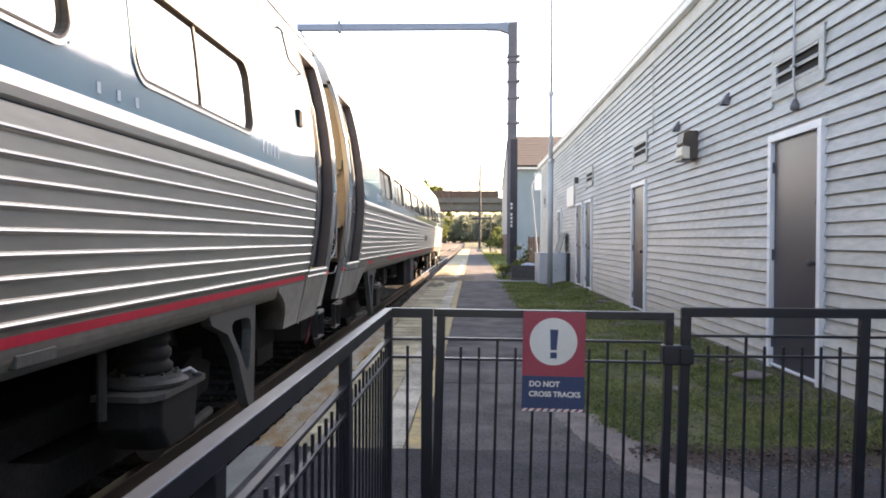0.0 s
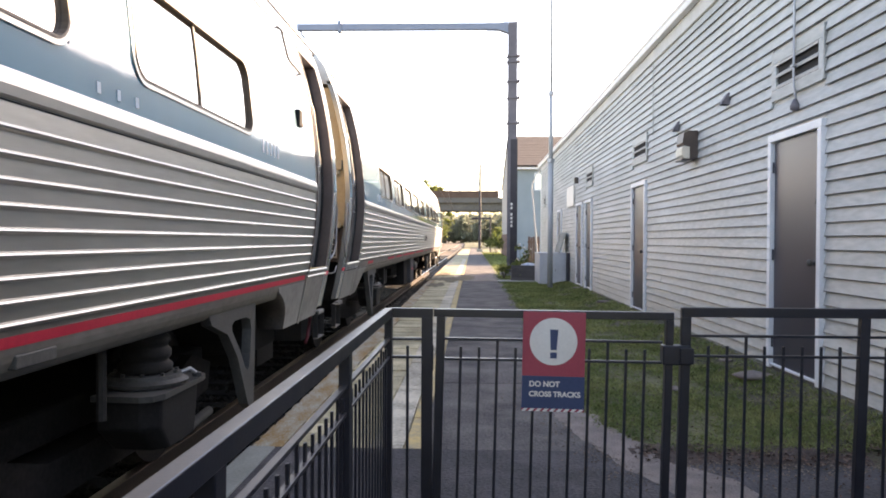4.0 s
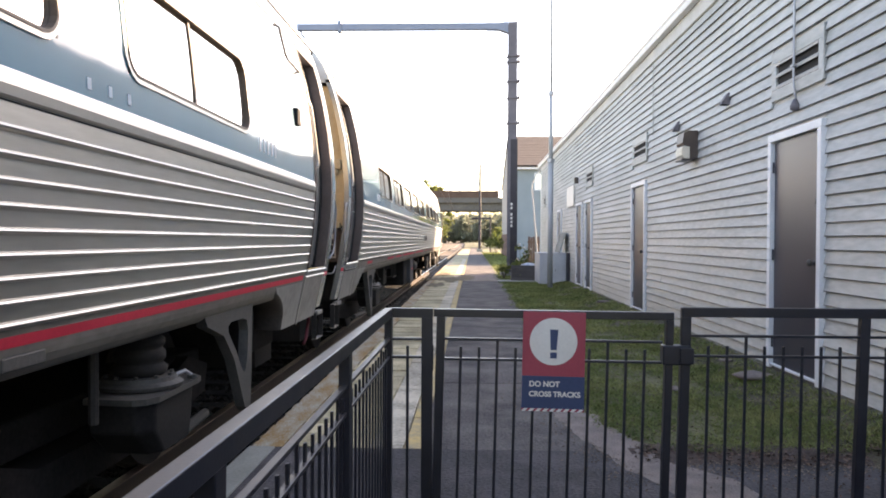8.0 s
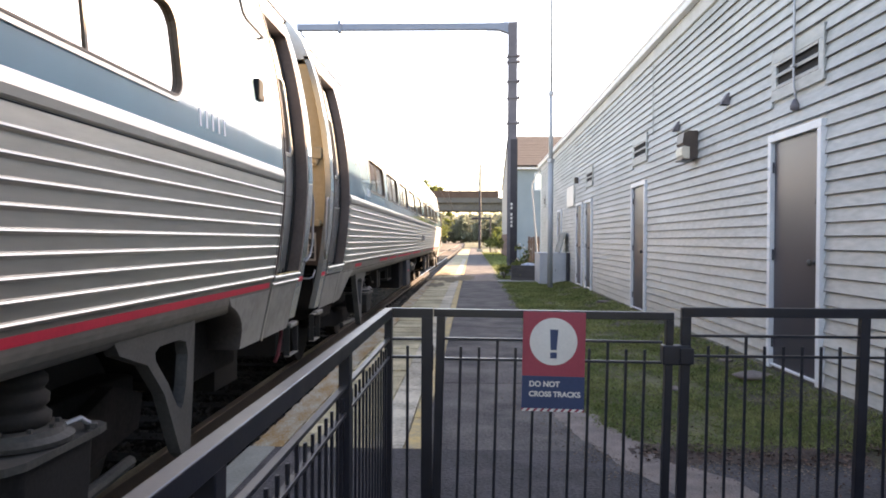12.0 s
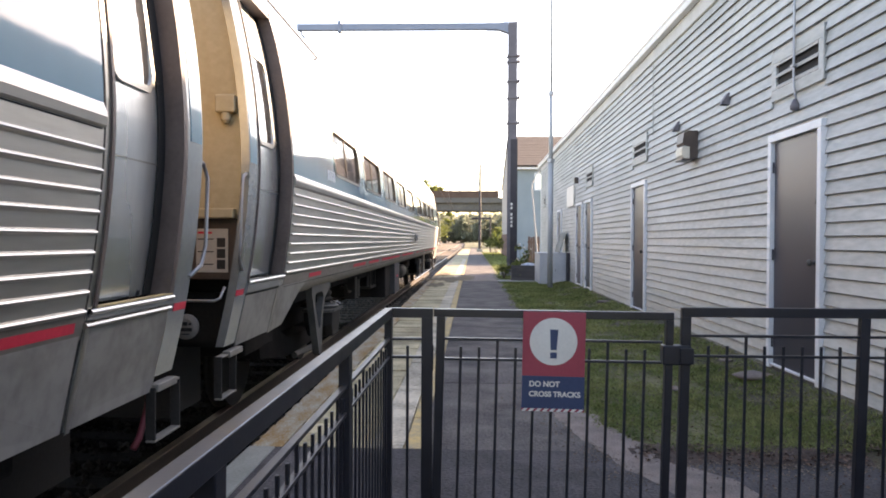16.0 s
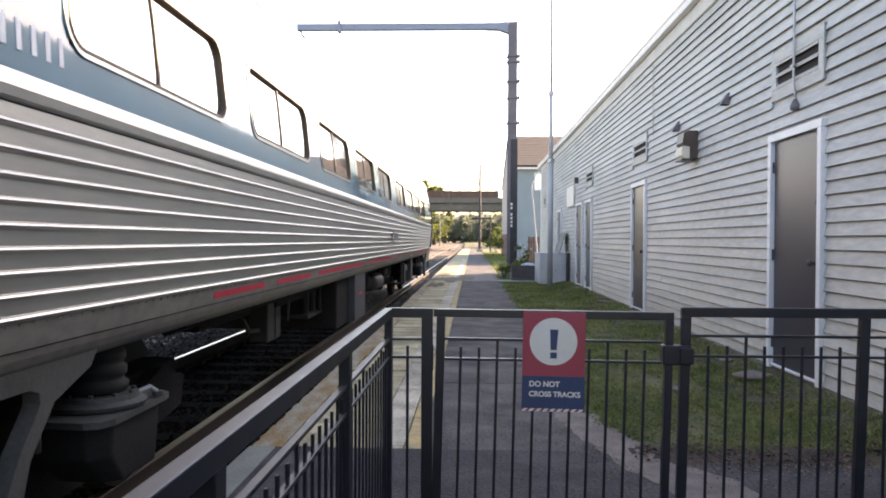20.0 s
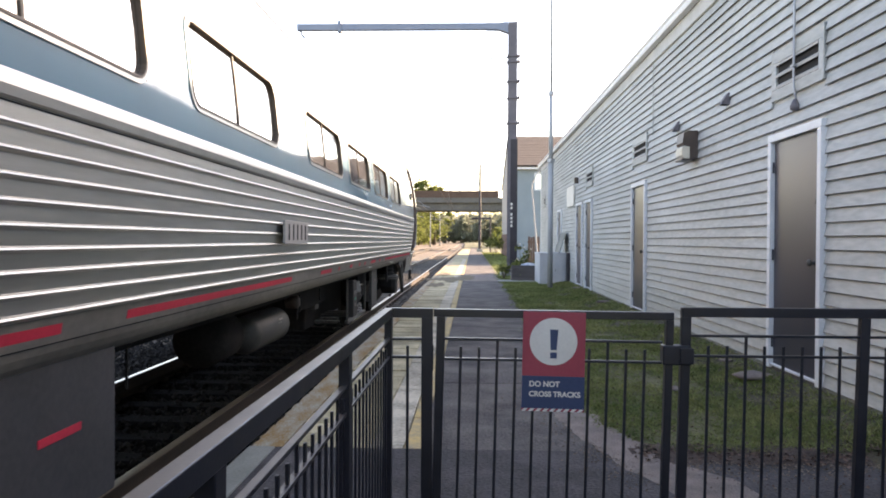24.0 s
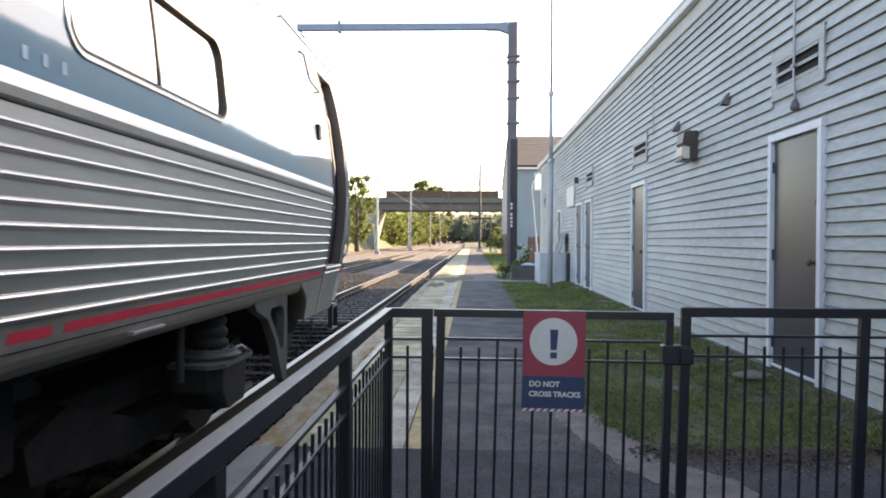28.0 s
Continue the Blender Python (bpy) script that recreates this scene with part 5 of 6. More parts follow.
    for y in (16.27, 16.6):
        part("battery_box", box(0.74, 1.16, y, y + 0.25, 0.701, 0.92, 0.012), M["under"], tr)
    part("pipe_run", tube([(1.3, 12.6, 1.0), (1.3, 28.9, 1.0)], 0.022, 7), M["under"], car)
    part("pipe_run", tube([(1.2, 12.6, 0.95), (1.2, 28.9, 0.95)], 0.016, 7), M["under"], car)
    nb = part("number_board", box(1.602, 1.620, 20.81, 21.535, 1.447, 1.611, 0.004), M["paper"], car, "pale grey steel number board")
    for k in range(5):
        part("digit_bar", box(1.6205, 1.623, 20.90 + 0.128 * k, 20.932 + 0.128 * k, 1.475, 1.585), M["cast"], nb)


underfloor(CAR_B)
part("brake_hose", tube([(1.34, 7.24, 0.86), (1.35, 7.235, 0.78), (1.345, 7.25, 0.70), (1.34, 7.22, 0.62), (1.34, 7.165, 0.545), (1.33, 7.12, 0.50)], 0.016, 8), M["hose"], CAR_A, "faded red hanging brake hose", smooth=True)


def small_gear(car):
    """Valves, boxes and hangers under the sill, and the rivets along its seam."""
    jb = part("junction_box", box(1.08, 1.17, 23.98, 24.18, 0.70, 0.81, 0.008), M["bracket"], car, "small grey junction box")
    part("hanger", box(1.10, 1.12, 24.03, 24.06, 0.811, 1.06, 0.004), M["cast"], jb)
    part("air_filter", lathe([(0.02, -0.08), (0.055, -0.07), (0.06, 0.0), (0.06, 0.04), (0.035, 0.055), (0.01, 0.06)], 18, "x", (1.25, 22.62, 0.90)), M["lampcase"], car, "round brown air filter", smooth=True)
    for y, z in ((22.95, 0.70), (23.05, 0.76), (19.3, 0.74), (24.05, 0.8)):
        part("hanger", box(1.20, 1.212, y, y + 0.015, z, 1.06, 0.002), M["cast"], car)
    part("valve", tube([(1.2, 22.8, 0.84), (1.2, 23.1, 0.83), (1.2, 23.12, 0.78)], 0.009, 7), M["cast"], car)
    part("valve", tube([(1.36, 14.75, 0.80), (1.37, 14.78, 1.05)], 0.012, 7), M["cast"], car)
    bm = bmesh.new()
    for k in range(60):
        y = 9.35 + 0.075 * k
        box(half(1.214) + 0.002, half(1.214) + 0.007, y, y + 0.012, 1.210, 1.218, bm=bm)
    tagged(part("rivet", bm, M["skirt"], car), kind="stuff")
    part("seam", side_strip(1.128, 1.132, 9.2, 32.5, 0.0042, 0.003), M["under"], car)


small_gear(CAR_B)


# ---- fence and gate ----
GY = 3.55
PX = GY / 1350.0


def gx(u):
    return (u - 836) * PX


def picket(parent, x, y, z1, data, lean=0.0):
    o = new("picket", data[z1])
    o.parent = parent
    o.matrix_basis = pose(x, y, 0, 0, lean, 0)


def picket_data():
    out = {}
    for key, top in (("short", 0.775), ("tall", 0.812), ("taller", 0.826)):
        bm = box(-0.0065, 0.0065, -0.0042, 0.0042, 0.04, top, 0.0012)
        me = bpy.data.meshes.new("picket")
        bm.to_mesh(me)
        bm.free()
        me.materials.append(M["fence"])
        out[key] = me
    return out


PICKETS = picket_data()


def fence_run(name, label, m, length, posts, first, group="", lift=0.0, wide=0.026, leans=(), after=99.0):
    """A panel along local x: heavy top rail, two light rails, pickets."""
    f = thing(name, m, label, "fence", group)
    part("top_rail", box(0, length, -0.018, 0.018, 0.908, 0.952, 0.003), M["fence"], f)
    part("upper_rail", box(0, length, -0.010, 0.010, 0.801 + lift, 0.813 + lift, 0.002), M["fence"], f)
    part("mid_rail", box(0, length, -0.010, 0.010, 0.717 + lift * 0.35, 0.729 + lift * 0.35, 0.002), M["fence"], f)
    part("bottom_rail", box(0, length, -0.010, 0.010, 0.03, 0.055, 0.002), M["fence"], f)
    foot = -m.translation.z
    for k, x in enumerate(posts):
        p = part("post", box(x - wide, x + wide, -0.0175, 0.0175, 0.0, 0.909, 0.002), M["fence"], f)
        part("base_plate", box(x - 0.06, x + 0.06, -0.06, 0.06, foot, 0.012, 0.003), M["fence"], p)
        if k < len(leans):
            p.matrix_basis = pose(x, 0, 0.93) @ pose(0, 0, 0, 0, leans[k], 0) @ pose(-x, 0, -0.93)
    k, x = 0, first
    while x < length - 0.02:
        if all(abs(x - q) > 0.045 for q in posts):
            tilt = 0.9 if lift else 0.0
            picket(f, x - 0.0135 * tilt, 0, ("taller" if lift else "tall") if k % 6 == 2 else "short", PICKETS, tilt)
        x += 0.085 if not x < after < x + 0.085 else 0.122
        k += 1
    return f


# panel along the track, beside the camera
fence_run("track_fence", "black square-tube railing along the platform edge", pose(-0.389, GY, 0, 0, 0, -90.5), 5.2, [0.0, 1.155, 2.37, 3.52, 4.68], 0.1, "railings")
# short fixed panel by the corner
fence_run("corner_panel", "short black railing panel at the corner", pose(gx(690), GY, 0), gx(767) - gx(690), [gx(767) - gx(690) - 0.027], gx(722) - gx(690), "railings")
# panel towards the building
fence_run("wall_fence", "black square-tube railing towards the building", pose(gx(1207) - 0.012, GY, 0.014), 1.76, [0.0215, gx(1521) - gx(1207) + 0.003, 1.74], gx(1248) - gx(1207) + 0.017, "railings", 0.014, 0.0215, (1.2, 1.7), 0.78)


def gate():
    x0, x1 = gx(770), gx(1190)
    g = thing("gate", pose(x0 - 0.010, GY, 0, 0, 0.4, 0), "black steel picket gate, shut and sagging at the latch", "gate")
    L = x1 - x0
    part("gate_frame", box(0.0, L, -0.02, 0.02, 0.914, 0.950, 0.003), M["fence"], g)
    for a, b in ((0.0, 0.04), (-0.017, 0.017)):
        st = part("stile", box(a, b, -0.02, 0.02, 0.043, 0.914, 0.002), M["fence"], g)
        st.matrix_basis = pose(0.0 if a == 0.0 else L - 0.031, 0, 0, 0, 0.85, 0)
    part("upper_rail", box(0.041, L - 0.049, -0.010, 0.010, 0.805, 0.817, 0.002), M["fence"], g)
    part("mid_rail", box(0.041, L - 0.049, -0.010, 0.010, 0.711, 0.723, 0.002), M["fence"], g)
    part("bottom_rail", box(0.041, L - 0.049, -0.010, 0.010, 0.012, 0.036, 0.002), M["fence"], g)
    for k in range(11):
        picket(g, gx(814 + 32.3 * k) - x0, 0, "tall" if k % 6 == 2 else "short", PICKETS, 0.85)
    for z in (0.25, 0.72):
        part("hinge", tube([(-0.012, 0, z - 0.06), (-0.012, 0, z + 0.06)], 0.012, 8), M["fence"], g)
    lt = part("latch", box(L - 0.052, L + 0.077, -0.035, 0.03, 0.71, 0.80, 0.006), M["fence"], g, "black gate latch box")
    part("latch_keeper", box(L + 0.023, L + 0.085, -0.045, -0.036, 0.717, 0.79, 0.003), M["fence"], lt)
    return g


gate()


def sign():
    w, h = gx(1032) - gx(923), 174 * PX
    s = thing("warning_sign", pose(gx(923), GY - 0.034, 1.27 - (549 - 425) * PX - h, 0, 1.0, 0), "red and blue warning sign wired to the gate", "sign")
    part("panel", box(0, w, 0.0, 0.004, 0, h, 0.001), M["signred"], s)
    part("blue_field", box(0.0, w, -0.0025, -0.0002, 0.013, h * 0.355), M["signblue"], s)
    part("white_disc", lathe([(0.109, -0.0002), (0.109, -0.003)], 40, "y", (w * 0.49, 0, h * 0.703)), M["white"], s, "white warning disc")
    part("exclamation_stroke", prism([(w * 0.49 - 0.017, h * 0.825), (w * 0.49 + 0.021, h * 0.825), (w * 0.49 + 0.015, h * 0.62), (w * 0.49 - 0.013, h * 0.62)], -0.005, -0.0032), M["signblue"], s)
    part("exclamation_dot", box(w * 0.49 - 0.014, w * 0.49 + 0.016, -0.005, -0.0032, h * 0.535, h * 0.595), M["signblue"], s)
    words("DO NOT", 0.0345, pose(0.033, -0.0035, h * 0.25, 90, 0, 0), M["white"], s, bold=0.0012)
    words("CROSS TRACKS", 0.0335, pose(0.033, -0.0035, h * 0.15, 90, 0, 0), M["white"], s, bold=0.0012)
    n = 9
    for k in range(n):
        a = w * k / n
        part("hazard_stripe", prism([(a, 0.0), (a + w / n * 0.55, 0.0), (a + w / n * 0.95, 0.0128), (a + w / n * 0.40, 0.0128)], -0.0025, -0.0002), M["white"], s)


sign()


# ---- posts and overhead line ----
def catenary_post():
    x, y = 1.41, 27.65
    p = thing("catenary_post", pose(x, y, 0), "tall dark steel catenary post with a long cross arm", "post")
    bm = bmesh.new()
    prism([(-0.16, -0.16), (0.16, -0.16), (0.16, -0.14), (0.02, -0.14), (0.02, 0.14), (0.16, 0.14), (0.16, 0.16), (-0.16, 0.16), (-0.16, 0.14), (-0.02, 0.14), (-0.02, -0.14), (-0.16, -0.14)], 0, 9.1, "z", bm)
    part("column", bm, M["postgrey"], p)
    part("column_plate", box(-0.06, 0.19, -0.185, -0.161, 0.0, 4.9, 0.004), M["post"], p)
    part("footing", box(-0.4, 0.4, -0.4, 0.4, -0.2, 0.12, 0.03), M["kerbstone"], p, "concrete footing")
    part("cross_arm", prism([(-0.10, 8.86), (0.10, 8.86), (0.10, 9.08), (-0.10, 9.08)], -7.82, -0.17, "x"), M["beam"], p, "blue-grey cross arm")
    part("knee_plate", prism([(-0.165, 8.72), (-0.165, 9.12), (-0.5, 9.08), (-0.95, 9.085), (-0.95, 8.85), (-0.5, 8.84)], -0.12, 0.12), M["beam"], p)
    part("arm_clamp", box(-6.33, -6.2, -0.14, 0.14, 8.78, 9.18, 0.02), M["beam"], p)
    part("arm_hook", tube([(-7.7, 0, 8.86), (-7.66, 0, 8.7), (-7.55, 0, 8.6)], 0.03, 6), M["post"], p)
    for z in (5.45, 6.35, 6.95, 7.65, 7.85):
        part("band", box(-0.2, 0.2, -0.2, 0.2, z, z + 0.07, 0.01), M["postgrey"], p)
        part("lug", box(0.2, 0.27, -0.04, 0.04, z + 0.0, z + 0.12, 0.01), M["post"], p)
    part("bracket", tube([(-0.2, -0.2, 7.8), (-0.9, -0.2, 7.78)], 0.02, 6), M["post"], p)
    for k in range(6):
        part("number_bar", box(-0.05, 0.02, -0.19, -0.186, 1.75 + 0.135 * k + (0.1 if k > 3 else 0), 1.84 + 0.135 * k + (0.1 if k > 3 else 0)), M["white"], p)


catenary_post()


def thin_pole():
    p = thing("antenna_pole", pose(2.09, 20.6, 0), "slim galvanised pole that thins upward", "pole")
    part("lower_tube", tube([(0, 0, -0.05), (0, 0, 3.4)], 0.072, 12), M["polegrey"], p, smooth=True)
    part("middle_tube", tube([(0, 0, 3.4), (0, 0, 5.2)], 0.058, 12), M["polegrey"], p, smooth=True)
    part("upper_tube", tube([(0, 0, 5.2), (0, 0, 10.5)], 0.036, 10), M["polegrey"], p, smooth=True)
    part("collar", tube([(0, 0, 3.36), (0, 0, 3.46)], 0.1, 12), M["galv"], p)
    part("collar", tube([(0, 0, 5.16), (0, 0, 5.26)], 0.075, 12), M["galv"], p)


thin_pole()


def mast(x, y, h, r, material, label, arm=0.0):
    p = thing("line_mast", pose(x, y, -0.4 if x < -1 else 0.0), label, "mast", "masts of the line")
    part("shaft", tube([(0, 0, -0.1), (0, 0, h)], r, 8, r2=r * 0.7), M[material], p)
    part("foot", box(-2 * r, 2 * r, -2 * r, 2 * r, -0.1, 0.3, 0.03), M["kerbstone"], p)
    if arm:
        part("bracket_arm", tube([(0, 0, h * 0.78), (arm, 0, h * 0.72)], 0.05, 6), M[material], p)
        part("bracket_arm", tube([(0, 0, h * 0.9), (arm * 0.8, 0, h * 0.74)], 0.035, 6), M[material], p)


mast(-11.4, 91, 11.5, 0.14, "galv", "grey line mast beyond the tracks", 3.0)
mast(-9.9, 122, 9.6, 0.14, "galv", "grey line mast before the bridge", 3.0)
mast(-12.6, 150, 8.5, 0.14, "galv", "grey line mast beyond the bridge", 3.0)
mast(0.80, 84, 9.6, 0.16, "post", "dark line mast at the platform's end", -3.0)
mast(-10.5, 190, 9.0, 0.14, "galv", "grey line mast beyond the bridge", 3.0)
mast(-9.8, 230, 9.0, 0.14, "galv", "grey line mast beyond the bridge", 3.0)


def signal():
    p = thing("signal_frame", pose(1.95, 84, 0), "low dark signal frame beside the walk", "signal")
    part("upright", tube([(0, 0, -0.05), (0, 0, 3.8)], 0.07, 8), M["post"], p)
    part("crossbar", box(-2.0, 0.1, -0.06, 0.06, 3.55, 3.75, 0.01), M["post"], p)


signal()


def wires():
    w = thing("overhead_wires", pose(0, 0, 0), "thin overhead contact and catenary wires", "wires")
    for x, z in ((TRACK, 5.6), (-7.3, 5.6)):
        part("contact_wire", tube([(x + bend(y), y, z) for y in (40, 90, 130, 200, 300)], 0.02, 5), M["post"], w)
        for a, b in ((40, 84), (84, 150), (150, 220)):
            part("catenary_wire", tube([(x + bend(a + (b - a) * k / 6), a + (b - a) * k / 6, z + 0.5 + 1.2 * (2 * k / 6 - 1) ** 2) for k in range(7)], 0.02, 5), M["post"], w)


wires()


# ---- far buildings, bridge, trees ----
def blue_house():
    x0, y0, D = 2.70, 48.0, 22.0
    h = thing("blue_house", pose(x0, y0, 0), "two-storey pale blue house with a brown shingled roof", "house")
    part("front_wall", box(0.0, 11.0, 0.0, 0.2, -0.1, 5.72), M["bluewall"], h, "pale blue siding")
    part("side_wall", prism([(0.201, -0.1), (D, -0.1), (D, 5.7), (D * 0.5, 8.9), (0.201, 5.7)], 0.0, 0.2, "x"), M["beige"], h, "faded beige side wall")
    part("brick_base", box(-0.06, -0.001, 0.0, D, -0.1, 1.75), M["brick"], h, "brown brick base")
    part("rear_wall", box(0.2, 11.0, D - 0.2, D, -0.1, 5.7), M["bluewall"], h)
    part("eave_board", box(-0.1, 11.2, -0.36, -0.05, 5.70, 5.92, 0.01), M["trim"], h, "white eave board")
    part("belt_board", box(0.0, 11.0, -0.03, -0.001, 4.22, 4.32), M["bluewall"], h)
    part("corner_board", box(-0.02, 0.12, -0.03, -0.001, -0.1, 5.7), M["bluewall"], h)
    part("roof", prism([(-0.40, 5.93), (D * 0.5, 9.25), (D + 0.3, 5.93), (D + 0.3, 5.83), (D * 0.5, 9.1), (-0.40, 5.83)], -0.06, 11.3, "x"), M["shingle"], h, "brown shingled roof")
    bm = bmesh.new()
    for k in range(18):
        a = k / 18
        y, z = -0.40 + a * (D * 0.5 + 0.40), 5.93 + a * 3.32
        prism([(y, z + 0.005), (y + 0.66, z + 0.2), (y + 0.66, z + 0.21), (y, z + 0.045)], -0.06, 11.3, "x", bm)
    tagged(part("shingle_rest", bm, M["shingle"], h), kind="stuff")
    w = part("window", box(1.15, 1.95, -0.03, -0.001, 4.4, 5.5), M["trim"], h, "white framed window")
    part("pane", box(1.24, 1.86, -0.036, -0.031, 4.5, 5.4), M["pane"], w)
    part("wall_panel", box(-0.05, -0.001, 1.0, 2.2, 4.3, 5.6), M["trim"], h, "pale panel")


blue_house()


def bridge():
    y = 130.0
    b = thing("road_bridge", pose(0, y, 0), "concrete road bridge over the tracks with a rusty parapet", "bridge")
    part("deck", box(-22, 40, 0, 9, 7.6, 8.5, 0.05), M["girder"], b)
    part("girder", box(-22, 40, 0.6, 1.2, 6.3, 7.6, 0.02), M["girder"], b)
    part("girder", box(-22, 40, 7.8, 8.4, 6.3, 7.6, 0.02), M["girder"], b)
    part("deck_soffit", box(-22, 40, 1.2, 7.8, 7.0, 7.6), M["girder"], b)
    part("parapet", box(-14.8, 4.4, 0.0, 0.25, 8.5, 9.65, 0.03), M["rust"], b, "rusty brown parapet")
    for k in range(13):
        part("parapet_post", box(-14.8 + 1.56 * k, -14.6 + 1.56 * k, -0.08, -0.001, 8.5, 9.75), M["rust"], b)
    part("abutment", prism([(-22, -0.6), (-17.5, -0.6), (-15.8, 6.3), (-22, 6.3)], 0.2, 8.8), M["kerbstone"], b, "pale concrete abutment")
    part("abutment", prism([(9.5, -0.6), (16, -0.6), (16, 6.3), (9.0, 6.3)], 0.2, 8.8), M["kerbstone"], b)
    part("wing_wall", prism([(-17.4, -0.5), (-16.2, -0.5), (-16.6, 5.4), (-17.4, 6.0)], -4.0, 0.19), M["kerbstone"], b, "pale sunlit wing wall")


bridge()


def mound(name, x, y, rx, ry, h, label):
    bm = bmesh.new()
    n = 18
    rows = []
    for i in range(n + 1):
        row = []
        for j in range(n + 1):
            u, v = 2 * i / n - 1, 2 * j / n - 1
            d = max(0.0, 1 - u * u) * max(0.0, 1 - v * v)
            row.append(bm.verts.new((x + u * rx, y + v * ry, -0.6 + h * d ** 0.7 + 0.3 * noise.noise(Vector((u * 4, v * 4, x))))))
        rows.append(row)
    for a, b in zip(rows, rows[1:]):
        for j in range(n):
            bm.faces.new((a[j], b[j], b[j + 1], a[j + 1]))
    tagged(part(name, bm, M["soil"], smooth=True), label, "bank", kind="structure")


mound("bank", -30, 128, 14, 60, 5.0, "grassy bank under the bridge's end")


def leaf_cloud(rng, centres, radii, n, size):
    """Many small leaf quads gathered in clumps."""
    k = rng.integers(0, len(centres), n)
    d = rng.normal(0, 1, (n, 3))
    d /= np.linalg.norm(d, axis=1)[:, None]
    r = radii[k][:, None] * np.abs(rng.normal(0, 0.62, (n, 1)))
    c = centres[k] + d * r * np.array((1, 1, 0.8))
    a = rng.normal(0, 1, (n, 3))
    a /= np.linalg.norm(a, axis=1)[:, None]
    b = np.cross(a, rng.normal(0, 1, (n, 3)))
    b /= np.linalg.norm(b, axis=1)[:, None]
    s = size * rng.uniform(0.5, 1.4, (n, 1))
    q = np.stack([c - a * s, c - b * s * 0.6, c + a * s, c + b * s * 0.6], 1).reshape(-1, 3)
    f = np.arange(4 * n).reshape(-1, 4)
    return q.tolist(), [], f.tolist()


def tree(x, y, z, h, spread, seed, label, n=2600, size=0.22, group="trees by the line", leaf="leaf"):
    rng = np.random.default_rng(seed)
    t = thing("tree", pose(x, y, z, 0, 0, float(rng.uniform(0, 360))), label, "tree", group)
    bm = bmesh.new()
    top = h * 0.62
    tube([(0, 0, -0.2), (0.1 * spread * 0.2, 0, top * 0.5), (0.0, 0.1, top)], 0.035 * h, 8, bm, r2=0.012 * h)
    cs, rs = [], []
    for k in range(26):
        a = 2.4 * k + rng.uniform(-0.5, 0.5)
        zz = h * (0.14 + 0.8 * (k + rng.random()) / 26)
        rr = spread * math.sqrt(rng.uniform(0.05, 1.0)) * (1.12 - abs(zz / h - 0.5) * 1.3)
        e = np.array((rr * math.cos(a), rr * math.sin(a), zz))
        if k % 2 == 0:
            tube([(0, 0, min(top, zz * 0.62)), tuple(e * np.array((0.5, 0.5, 0.9))), tuple(e)], 0.010 * h, 5, bm, r2=0.003 * h)
        cs.append(e)
        rs.append(spread * rng.uniform(0.18, 0.36))
    cs.append(np.array((0, 0, h * 0.93)))
    rs.append(spread * 0.22)
    part("trunk", bm, M["bark"], t, "brown trunk and limbs")
    part("crown", leaf_cloud(rng, np.array(cs), np.array(rs), n, size), M[leaf], t, "loose crown of sunlit green leaves")


tree(-15.2, 100, -0.4, 10.4, 2.8, 1, "green tree beside the bridge's approach", 3600, 0.2)
tree(-17.5, 112, -0.4, 8.0, 3.2, 2, "green tree beside the bridge's approach", 3000, 0.22)
tree(-18.8, 104, -0.4, 7.0, 3.0, 3, "green tree beside the bridge's approach", 2600, 0.22)
for k, (x, y, h) in enumerate(((-20, 152, 8), (-17, 160, 7), (-19, 172, 8.5), (-16.5, 185, 8), (-17.5, 200, 9), (-15.5, 218, 9), (-16.5, 240, 10), (-15, 262, 11), (-15.5, 290, 12))):
    tree(x, y, -0.4, h, h * 0.55, 20 + k, "sunlit green tree along the line beyond the bridge", 2600, 0.3)
for k, (x, y, h) in enumerate(((11.5, 150, 7), (12.5, 170, 8), (13, 195, 9), (14.0, 225, 10), (15.5, 260, 11))):
    tree(x, y, 0, h, h * 0.5, 40 + k, "green tree along the line beyond the bridge", 2200, 0.3)
for k in range(10):
    tree(-21.5 + 1.0 * (k % 3) + 0.25 * k, 146 + 13 * k, -0.4, 4.6 + 0.45 * k, 3.4 + 0.2 * k, 80 + k, "low sunlit green tree along the line beyond the bridge", 2000, 0.26)
tree(-17.0, 250, -0.4, 21.6, 6.0, 60, "tall tree rising behind the bridge", 9000, 0.42)
tree(-12.8, 255, -0.4, 20.2, 5.0, 61, "tall tree rising behind the bridge", 8000, 0.42)


def far_woods():
    rng = np.random.default_rng(12)
    n = 650
    x = np.where(rng.random(n) < 0.4, rng.uniform(-40, 30, n), rng.uniform(-170, 150, n))
    y = rng.uniform(400, 500, n) - 0.15 * np.abs(x)
    h = rng.uniform(11, 19, n)
    cs, rs = [], []
    for i in range(n):
        for q in (0.25, 0.5, 0.75):
            cs.append((x[i] + rng.normal(0, 1), y[i], h[i] * q))
            rs.append(h[i] * 0.26)
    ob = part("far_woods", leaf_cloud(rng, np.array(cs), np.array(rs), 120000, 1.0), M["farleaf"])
    tagged(ob, "hazy far belt of green woods", "woods", kind="stuff")


far_woods()


